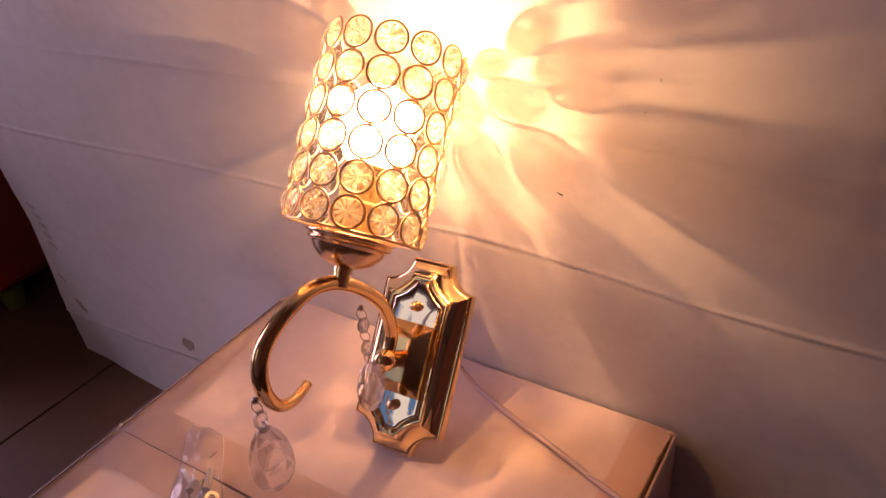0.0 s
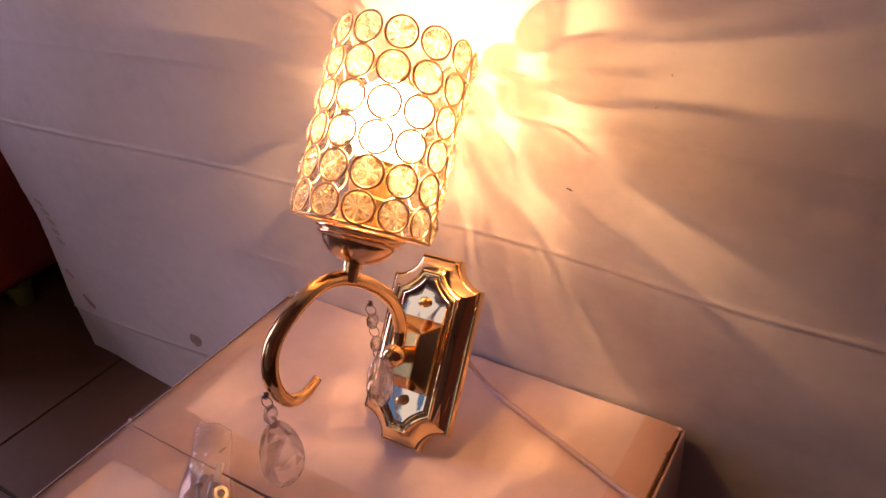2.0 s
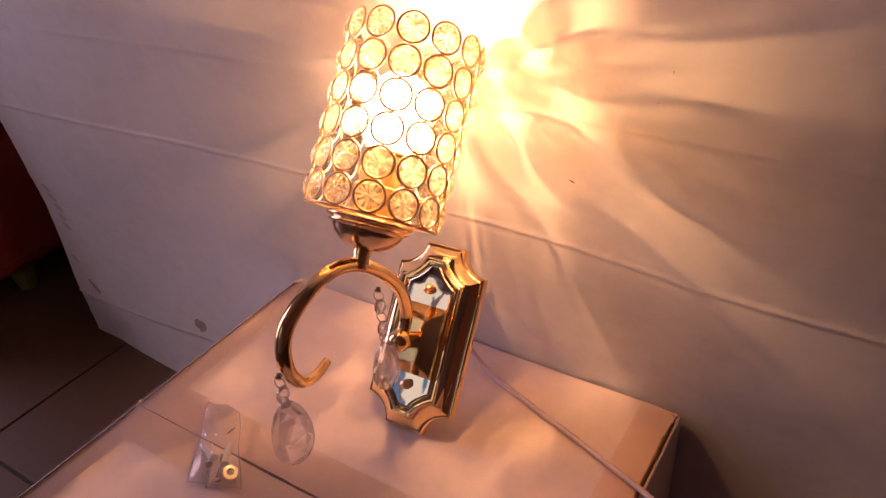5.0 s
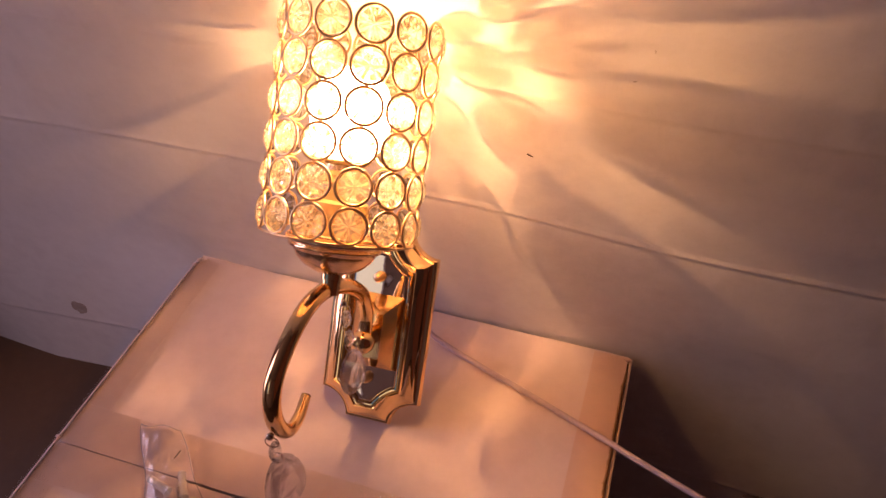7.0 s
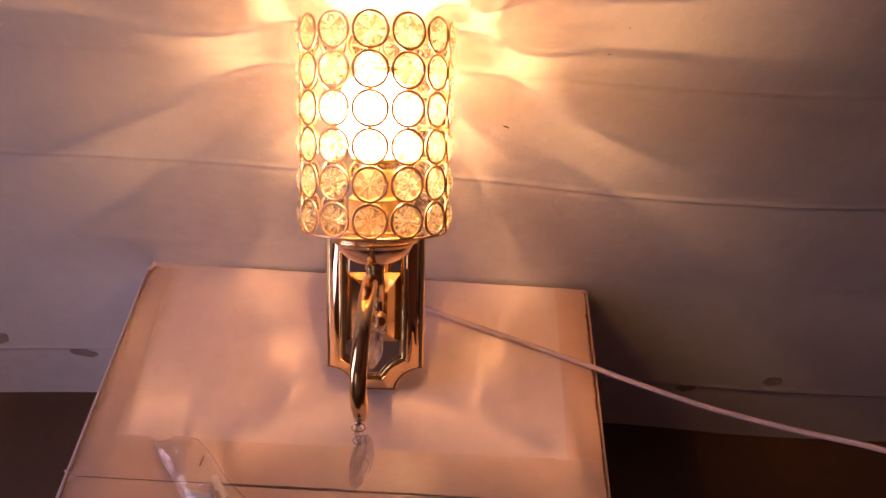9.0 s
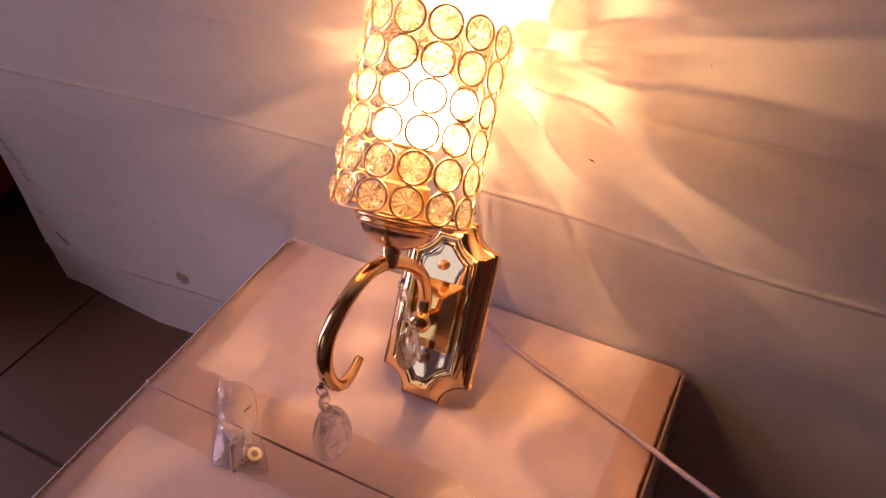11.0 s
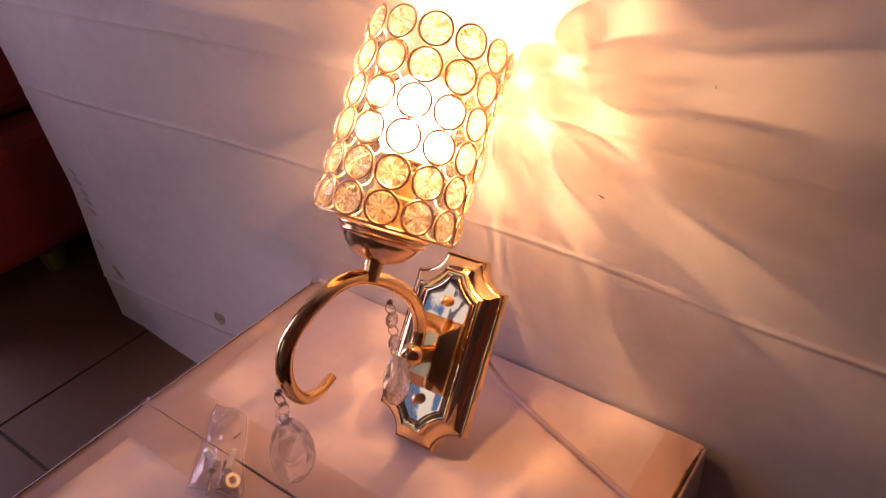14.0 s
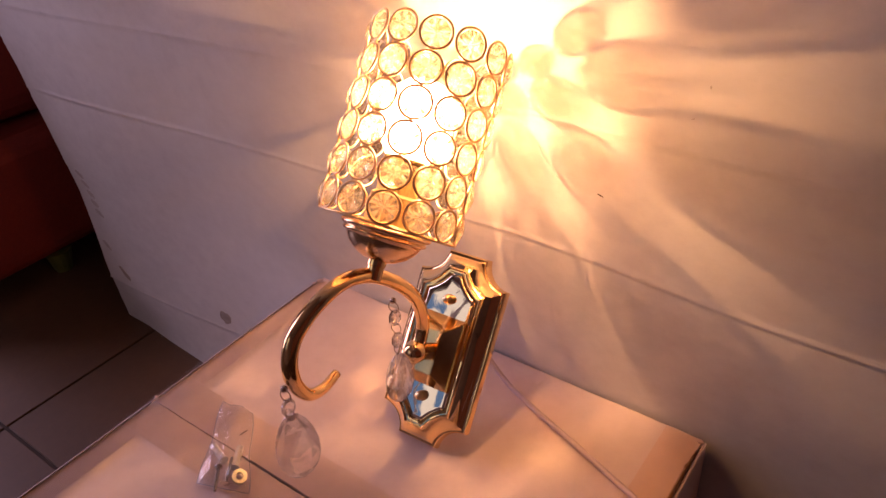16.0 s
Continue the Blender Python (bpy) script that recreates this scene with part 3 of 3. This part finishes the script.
    tape(0.166, BX1 - 0.001, 0.586, BY1 - 0.004, 9.0, TAPE_TAN)


# ---------------------------------------------------------------- the wall lamp
def bead_bm(r, h, n=8):
    """A faceted crystal button: pointed on both sides, with two rows of facets."""
    bm = bmesh.new()
    def ringv(rad, z, turn=0.0, count=n):
        return [bm.verts.new((rad * math.cos(2 * math.pi * (k + turn) / count), rad * math.sin(2 * math.pi * (k + turn) / count), z)) for k in range(count)]
    g0, g1 = ringv(r, 0.0007), ringv(r, -0.0007)
    for k in range(n):
        bm.faces.new((g0[k], g0[(k + 1) % n], g1[(k + 1) % n], g1[k]))
    for s, g in ((1, g0), (-1, g1)):
        mid = ringv(r * 0.62, s * h * 0.72, 0.5)
        tip = bm.verts.new((0, 0, s * h))
        for k in range(n):
            j = (k + 1) % n
            bm.faces.new((g[k], g[j], mid[k]))
            bm.faces.new((g[j], mid[j], mid[k]))
            bm.faces.new((mid[k], mid[j], tip))
    return bm


def oval_bm(w, h, t):
    """A flat almond pendant, cut with large facets, hanging from its top at the origin."""
    bm = bmesh.new()
    n = 8
    def loop(f, y, turn=0.0, count=n):
        out = []
        for k in range(count):
            a = 2 * math.pi * (k + turn) / count
            c, s = math.cos(a), math.sin(a)
            wide = w / 2 * (1 - 0.14 * s)
            out.append(bm.verts.new((wide * f * c, y, -h / 2 + h / 2 * f * s)))
        return out
    g0, g1 = loop(1, -0.0006, count=2 * n), loop(1, 0.0006, count=2 * n)
    for k in range(2 * n):
        j = (k + 1) % (2 * n)
        bm.faces.new((g0[k], g0[j], g1[j], g1[k]))
    for s, g in ((-1, g0), (1, g1)):
        mid, table = loop(0.80, s * t * 0.32, 0.5), loop(0.54, s * t * 0.5, 0.0)
        for k in range(n):
            j = (k + 1) % n
            bm.faces.new((g[2 * k], g[2 * k + 1], mid[k]))
            bm.faces.new((g[2 * k + 1], g[2 * j], mid[k]))
            bm.faces.new((g[2 * j], mid[j], mid[k]))
            bm.faces.new((mid[k], table[j], table[k]))
            bm.faces.new((mid[k], mid[j], table[j]))
        bm.faces.new(table)
    return bm


PLATE_X, PLATE_U = -0.0194, -0.104


def plate_loop(bm, d, y):
    """The back plate's outline, with scooped corners, set in by d, at depth y."""
    w, h, cw, ch = 0.045, 0.086, 0.0245, 0.022
    pts, steps = [], 9
    a0 = math.asin(d / (cw + d))
    a1 = math.acos(d / (ch + d))
    quarter = []
    for k in range(steps + 1):
        a = a0 + (a1 - a0) * k / steps
        quarter.append((w - (cw + d) * math.sin(a), h - (ch + d) * math.cos(a)))
    for sx, sz, rev in ((1, 1, False), (-1, 1, True), (-1, -1, False), (1, -1, True)):
        q = quarter[::-1] if rev else quarter
        pts += [(sx * a, sz * b) for a, b in q]
    return [bm.verts.new((PLATE_X + a, y, PLATE_U + b)) for a, b in pts]


def wall_lamp():
    base = Matrix.Translation((PLATE_X, 0.158, -0.190))
    lamp = tagged(new("wall_lamp"), "lit gold wall lamp with crystal shade, leaning on the white carton", "wall lamp")
    lamp.matrix_basis = LAMP @ base
    inv = base.inverted()
    world_inv = (LAMP @ base).inverted()

    # back plate
    bm = bmesh.new()
    loops = [plate_loop(bm, d, y) for d, y in ((0.004, 0.1590), (0.0, 0.1590), (-0.0002, 0.1545), (0.0003, 0.1522), (0.0014, 0.1509), (0.0030, 0.1508), (0.0043, 0.1497), (0.0060, 0.1466), (0.0090, 0.1430), (0.0126, 0.1406),
                                               (0.0138, 0.1400), (0.0143, 0.1386), (0.0152, 0.1380), (0.0160, 0.1388), (0.0166, 0.1398), (0.0176, 0.1398), (0.0184, 0.1388), (0.0194, 0.1390), (0.0204, 0.1412))]
    for a, b in zip(loops, loops[1:]):
        n = len(a)
        for k in range(n):
            bm.faces.new((a[k], a[(k + 1) % n], b[(k + 1) % n], b[k]))
    bm.faces.new(loops[0])
    plate = part("back_plate", bm, PRESSED, lamp, "mirror-polished gold back plate with scooped corners", smooth=True, m=inv)
    plate.data.set_sharp_from_angle(angle=radians(38))
    bm = bmesh.new()
    inner = [plate_loop(bm, d, y) for d, y in ((0.0203, 0.1412), (0.0209, 0.1406), (0.0217, 0.1402), (0.0228, 0.1400), (0.0245, 0.1399))]
    for a, b in zip(inner, inner[1:]):
        for k in range(len(a)):
            j = (k + 1) % len(a)
            bm.faces.new((a[k], a[j], b[j], b[k]))
    bm.faces.new(inner[-1])
    part("inner_panel", bm, SILVERY, plate, "mirror-bright silvery inner panel", smooth=True)
    bm = bmesh.new()
    foot = [bm.verts.new((PLATE_X + sx * 0.0245, 0.1414, u)) for sx, u in ((-1, -0.139), (1, -0.139), (1, -0.0735), (-1, -0.0735))]
    head = [bm.verts.new((-0.0140 + sx * 0.0082, 0.118, u)) for sx, u in ((-1, -0.124), (1, -0.124), (1, -0.0864), (-1, -0.0864))]
    for k in range(4):
        bm.faces.new((foot[k], foot[(k + 1) % 4], head[(k + 1) % 4], head[k]))
    bm.faces.new(head)
    bm.faces.new(foot[::-1])
    bmesh.ops.bevel(bm, geom=[e for e in bm.edges], offset=0.0006, segments=2, affect="EDGES")
    part("raised_block", bm, GOLD, plate)
    for u in (-0.060, -0.148):
        m = Matrix.Translation((PLATE_X, 0.1415, u)) @ Matrix.Rotation(radians(90), 4, "X")
        part("cap_nut", lathe([(0, 0), (0.0042, 0), (0.0046, 0.001), (0.0046, 0.003), (0.0036, 0.0036), (0.0042, 0.0052), (0.0040, 0.0072), (0.0026, 0.0088), (0, 0.0094)], 20), WIRE, plate, smooth=True, m=m)

    # joint and ball
    m = inv @ Matrix.Translation((-0.0135, 0.1185, -0.1055)) @ Matrix.Rotation(radians(90), 4, "X")
    prof = [(0, 0), (0.0062, 0)]
    for k in range(5):
        z = 0.001 + k * 0.0028
        prof += [(0.0062, z), (0.0074, z + 0.0006), (0.0074, z + 0.0018), (0.0062, z + 0.0024)]
    prof += [(0.0055, 0.0165), (0, 0.0165)]
    part("threaded_joint", lathe(prof, 28), GOLD, lamp, smooth=False, m=m)
    bm = bmesh.new()
    bmesh.ops.create_uvsphere(bm, u_segments=32, v_segments=18, radius=0.0098)
    part("ball", bm, GOLD, lamp, smooth=True, m=inv @ Matrix.Translation((-0.0128, 0.0965, -0.1058)))

    # the curled arm
    line = glide([(-0.0130, 0.0975, -0.104), (-0.0125, 0.0985, -0.094), (-0.0115, 0.0935, -0.080), (-0.0100, 0.0745, -0.0635), (-0.0085, 0.0480, -0.0535), (-0.0075, 0.020, -0.0485), (-0.0075, -0.006, -0.0485), (-0.0080, -0.0285, -0.0560),
                  (-0.0088, -0.0475, -0.0738), (-0.0098, -0.0580, -0.0955), (-0.0102, -0.0548, -0.1145), (-0.0102, -0.0432, -0.1285), (-0.0105, -0.0268, -0.1358), (-0.0125, -0.0100, -0.1330), (-0.0150, 0.0035, -0.1230)], 8)
    part("curled_arm", tube(line, lambda t: 0.0056 if t < 0.75 else 0.0056 - 0.0022 * (t - 0.75) / 0.25, 20), GOLD, lamp, "curled gold tube arm", smooth=True, m=inv)
    part("stem", lathe([(0, -0.050), (0.0060, -0.050), (0.0060, -0.0405), (0.0068, -0.0400), (0.0068, -0.0365), (0, -0.0360)], 28, centre=(CX, 0)), GOLD, lamp, smooth=False, m=inv)
    part("cup", lathe([(0, -0.0365), (0.0068, -0.0365), (0.0125, -0.0350), (0.0190, -0.0315), (0.0240, -0.0268), (0.0266, -0.0222), (0.0272, -0.0206), (0.0284, -0.0202), (0.0300, -0.0196), (0.0306, -0.0184),
                       (0.0302, -0.0172), (0.0292, -0.0166), (0.0312, -0.0160), (0.0326, -0.0150), (0.0328, -0.0134), (0.0318, -0.0124), (0.0280, -0.0120), (0, -0.0120)], 48, centre=(CX, 0)), SATIN, lamp, "turned satin gold cup", smooth=True, m=inv)
    part("lamp_socket", lathe([(0, -0.0118), (0.0178, -0.0118), (0.0180, 0.010), (0.0150, 0.012), (0.0150, 0.028), (0.0135, 0.0305), (0, 0.0305)], 32, centre=(CX, 0)), PORCELAIN, lamp, "cream lamp socket", smooth=False, m=inv)

    # the shade: six rows of ringed crystals
    cols, rows, pitch, radius = 13, 6, 0.02325, 0.0495
    lean = Matrix.Translation((0, 0, -0.0116)) @ Matrix.Rotation(radians(-1.4), 4, "X") @ Matrix.Translation((0, 0, 0.0116))
    bm = hoop(0.0295, 0.0010, 40, 8, m=Matrix.Translation((CX, 0, -0.0108)))
    hoop(radius, 0.0008, 64, 8, bm, Matrix.Translation((CX, 0, -0.0116)))
    for k in range(3):
        a = 2 * math.pi * k / 3 + 0.4
        tube([Vector((CX + r * math.cos(a), r * math.sin(a), z)) for r, z in ((0.0295, -0.0108), (0.040, -0.0112), (radius, -0.0116))], 0.0010, 8, bm)
    shade = part("shade", bm, WIRE, lamp, "open gold wire shade hung with clear crystals", smooth=True, m=inv @ lean)
    ring_data = crystal_data = None
    for j in range(rows):
        for i in range(cols):
            a = 2 * math.pi * i / cols + radians(-90 + 1.5)
            spot = Matrix.Translation((CX + radius * math.cos(a), radius * math.sin(a), j * pitch)) @ Matrix.Rotation(a + radians(90), 4, "Z") @ Matrix.Rotation(radians(90), 4, "X")
            if ring_data is None:
                wire = hoop(0.01082, 0.00092, 28, 6)
                for side in (-1, 1):
                    tube([Vector((side * 0.0106, 0, 0)), Vector((side * 0.0082, 0, 0))], 0.00045, 6, wire)
                ob = part("ring", wire, WIRE, shade, smooth=True)
                ring_data = ob.data
                cr = part("crystal", bead_bm(0.0096, 0.0040), CRYSTAL, shade, "clear faceted crystal")
                crystal_data = cr.data
            else:
                ob, cr = new("ring", ring_data), new("crystal", crystal_data)
                ob.parent = cr.parent = shade
                cr["label"] = "clear faceted crystal"
            ob.matrix_basis = spot
            cr.matrix_basis = spot @ Matrix.Rotation(random.uniform(-3.1, 3.1), 4, "Z") @ Matrix.Rotation(random.uniform(-0.06, 0.06), 4, "X")

    # hanging crystals
    def pendant(top, face, beads, drop_w, drop_h, tilt=0.0, step=0.0185):
        """Wire loops, small octagon beads and a large almond, straight down from top."""
        frame_m = Matrix.Translation(top) @ Matrix.Rotation(face, 4, "Z")
        z, loops, spots = 0.0, [], []
        loops.append(-0.005)
        z = -0.009
        for _k in range(beads):
            spots.append(z - 0.0065)
            loops.append(z - 0.0065 - 0.46 * step)
            z -= step
        drop = part("pendant", oval_bm(drop_w, drop_h, 0.0095), PENDANT, lamp, "clear faceted almond crystal pendant", m=world_inv @ frame_m @ Matrix.Translation((0, 0, z + 0.002)) @ Matrix.Rotation(tilt, 4, "Y"))
        bottom = (frame_m @ Matrix.Translation((0, 0, z + 0.002)) @ Matrix.Rotation(tilt, 4, "Y")).inverted()
        for s in spots:
            part("octagon_bead", bead_bm(0.0066, 0.0034), PENDANT, drop, m=bottom @ frame_m @ Matrix.Translation((0, 0, s)) @ Matrix.Rotation(radians(34), 4, "Z") @ Matrix.Rotation(radians(90 - 14), 4, "X"))
        for s in loops:
            part("wire_loop", hoop(0.0044, 0.00040, 20, 6), CHROME, drop, m=bottom @ frame_m @ Matrix.Translation((0, 0, s)) @ Matrix.Rotation(radians(8) - face, 4, "Z") @ Matrix.Rotation(radians(80), 4, "X"))
        eye = bmesh.new()
        bmesh.ops.create_uvsphere(eye, u_segments=12, v_segments=8, radius=0.0026)
        part("wire_eye", eye, CHROME, drop, smooth=True, m=bottom @ frame_m @ Matrix.Translation((0, 0, 0.0012)))

    pendant((-0.0045, 0.5150, 0.1745), radians(66), 1, 0.0315, 0.062, step=0.0150)
    pendant((-0.0070, 0.6302, 0.1705), radians(58), 2, 0.024, 0.052, radians(4), 0.0222)


def bulb():
    thing = tagged(new("light_bulb"), "lit round bulb glowing warm white inside the shade", "light bulb")
    thing.matrix_basis = LAMP @ Matrix.Translation((CX, 0, 0.0305))
    part("glass", lathe([(0.0154, 0.0074), (0.0170, 0.0100), (0.0218, 0.0165), (0.0246, 0.024), (0.0262, 0.035), (0.0252, 0.045), (0.0208, 0.055), (0.0126, 0.0625), (0.0060, 0.0648), (0, 0.0652)], 32), BULB_GLASS, thing, "glowing glass globe", smooth=True)
    part("collar", lathe([(0.0118, 0.0042), (0.0140, 0.0044), (0.0158, 0.0056), (0.0162, 0.0066), (0.0156, 0.0072), (0, 0.0072)], 32), PORCELAIN, thing, "cream plastic bulb collar", smooth=True)
    # the filament runs from front to back across the globe
    way = LAMP.to_3x3().inverted() @ Vector((0, 1, 0.078)).normalized()
    part("filament", tube([way * (-0.0055 + 0.0011 * k) + Vector((0.0003 * math.sin(k * 2.1), 0, BULB_Z - 0.0305)) for k in range(11)], 0.0012, 6), FILAMENT, thing, "white-hot filament")
    part("screw_cap", lathe([(0, 0), (0.0128, 0), (0.0128, 0.0038), (0.0118, 0.0042), (0, 0.0042)], 28), STEEL, thing)


def power_cord():
    line = glide([(-0.010, 0.757, 0.020), (0.012, 0.750, 0.008), (0.032, 0.7425, 0.0040), (0.069, 0.729, 0.0036), (0.115, 0.713, 0.0036), (0.159, 0.697, 0.0036), (0.196, 0.6825, 0.0050), (0.225, 0.671, 0.005), (0.296, 0.644, 0.008),
                  (0.365, 0.618, 0.020), (0.43, 0.594, 0.036), (0.52, 0.56, 0.048), (0.61, 0.525, 0.03), (0.70, 0.49, -0.06), (0.76, 0.46, -0.20), (0.84, 0.42, FLOOR + 0.004), (1.1, 0.35, FLOOR + 0.003)], 8)
    ob = part("power_cord", tube(line, 0.0026, 12), CORD, smooth=True)
    tagged(ob, "pale pinkish plastic power cord running off the box", "cord")


# ---------------------------------------------------------------- the bag of fixings
def fixings():
    turn = math.atan2(-0.075, 0.0655)
    m = Matrix.Translation((-0.1505, 0.5475, 0.0022)) @ Matrix.Rotation(turn, 4, "Z")
    bm = bmesh.new()
    nx, ny, top = 44, 22, []
    for j in range(ny + 1):
        row = []
        for i in range(nx + 1):
            u, v = i / nx, j / ny
            half = 0.0155 + 0.0075 * u + 0.0010 * math.sin(u * 9)
            y = (v - 0.5) * 2 * half
            x = (u - 0.5) * 0.097 + (0.63 - 0.25 * u) * y + 0.002 * math.sin(v * 8) * (1 - u)
            edge = (4 * v * (1 - v)) ** 0.6 * (1 - (2 * u - 1) ** 4) ** 0.6
            fat = (0.0115 + 0.004 * u) * edge
            wr = 0.0030 * noise.noise((x * 26, y * 130, 3.0)) + 0.0055 * noise.noise((x * 70 + 0.6 * y * 70, y * 40, 1)) + 0.002 * noise.noise((x * 150, y * 120, 4))
            row.append(bm.verts.new((x, y, max(fat + wr * edge + 0.0006, 0.0004))))
        top.append(row)
    for j in range(ny):
        for i in range(nx):
            bm.faces.new((top[j][i], top[j][i + 1], top[j + 1][i + 1], top[j + 1][i]))
    rim = top[0] + [r[-1] for r in top[1:]] + top[-1][-2::-1] + [r[0] for r in top[-2:0:-1]]
    outline = [v.co + Vector((0, 0, 0.0004)) for v in rim]
    bag = part("plastic_bag", bm, FILM, smooth=True, m=m, sheet=True)
    tagged(bag, "small clear plastic bag of screws lying on the box", "plastic bag")
    part("sealed_edge", tube(outline, 0.00032, 6, closed=True), SEAL, bag, smooth=True)

    def screw(x, y, ang):
        bm = lathe([(0, 0), (0.0036, 0.0003), (0.0038, 0.0008), (0.0018, 0.0032)] + [(0.0018 if k % 2 else 0.0013, 0.0036 + 0.0011 * k) for k in range(22)] + [(0, 0.0292)], 14)
        ob = part("screw", bm, STEEL, m=Matrix.Translation((x, y, 0.0078)) @ Matrix.Rotation(ang, 4, "Z") @ Matrix.Rotation(radians(87), 4, "Y"))
        tagged(ob, "small steel wood screw inside the bag", "screw", "fixings in the bag")
    screw(-0.1362, 0.5228, radians(-46))
    screw(-0.1165, 0.5135, radians(126))
    ring = lathe([(0.0031, 0), (0.0062, 0), (0.0066, 0.0004), (0.0066, 0.0026), (0.0062, 0.0030), (0.0034, 0.0030), (0.0031, 0.0027), (0.0031, 0)], 28)
    ob = part("washer", ring, WASHER, m=Matrix.Translation((-0.1150, 0.5265, 0.0044)) @ Matrix.Rotation(radians(31), 4, "Y"))
    tagged(ob, "small round brass washer inside the bag", "washer", "fixings in the bag")
    for x, y, a in ((-0.1620, 0.5370, radians(-16)), (-0.1385, 0.5495, radians(-54))):
        bm = lathe([(0, 0), (0.0026, 0), (0.0034, 0.002), (0.0030, 0.004), (0.0034, 0.007), (0.0030, 0.010), (0.0034, 0.013), (0.0030, 0.016), (0.0036, 0.022), (0.0042, 0.023), (0.0042, 0.024), (0, 0.024)], 16)
        ob = part("wall_plug", bm, DOWEL, m=Matrix.Translation((x, y, 0.0066)) @ Matrix.Rotation(a, 4, "Z") @ Matrix.Rotation(radians(90), 4, "Y"))
        tagged(ob, "white plastic wall plug inside the bag", "wall plug", "fixings in the bag")


# ---------------------------------------------------------------- beyond the big carton
def armchair():
    chair = tagged(new("armchair"), "dark red upholstered armchair in the shade", "armchair")
    chair.location = (-1.4, 0.95, FLOOR)
    inv = Matrix.Translation(-chair.location)
    part("seat", box_bm((-1.85, 0.54, -0.246), (-1.02, 1.30, 0.00), 0.035, 4), RED, chair, m=inv)
    part("armrest", box_bm((-1.80, 0.56, 0.002), (-1.03, 0.76, 0.30), 0.05, 4), RED, chair, m=inv)
    part("backrest", box_bm((-1.26, 0.765, 0.002), (-1.07, 1.28, 0.62), 0.05, 4), RED, chair, m=inv)
    for x, y in ((-1.80, 0.58), (-1.042, 0.812), (-1.80, 1.24), (-1.10, 1.24)):
        part("leg", lathe([(0, FLOOR), (0.016, FLOOR), (0.026, -0.240), (0, -0.240)], 16, centre=(x, y)), GREEN, chair, "green painted leg", m=inv)


def grey_box():
    ob = part("grey_carton", box_bm((-1.00, 0.92, FLOOR), (-0.80, 1.25, FLOOR + 0.10), 0.004), GREY_BOARD)
    tagged(ob, "low greyish cardboard carton on the floor", "carton")


floor_tiles()
room()
big_carton()
low_box()
wall_lamp()
bulb()
power_cord()
fixings()
armchair()
grey_box()
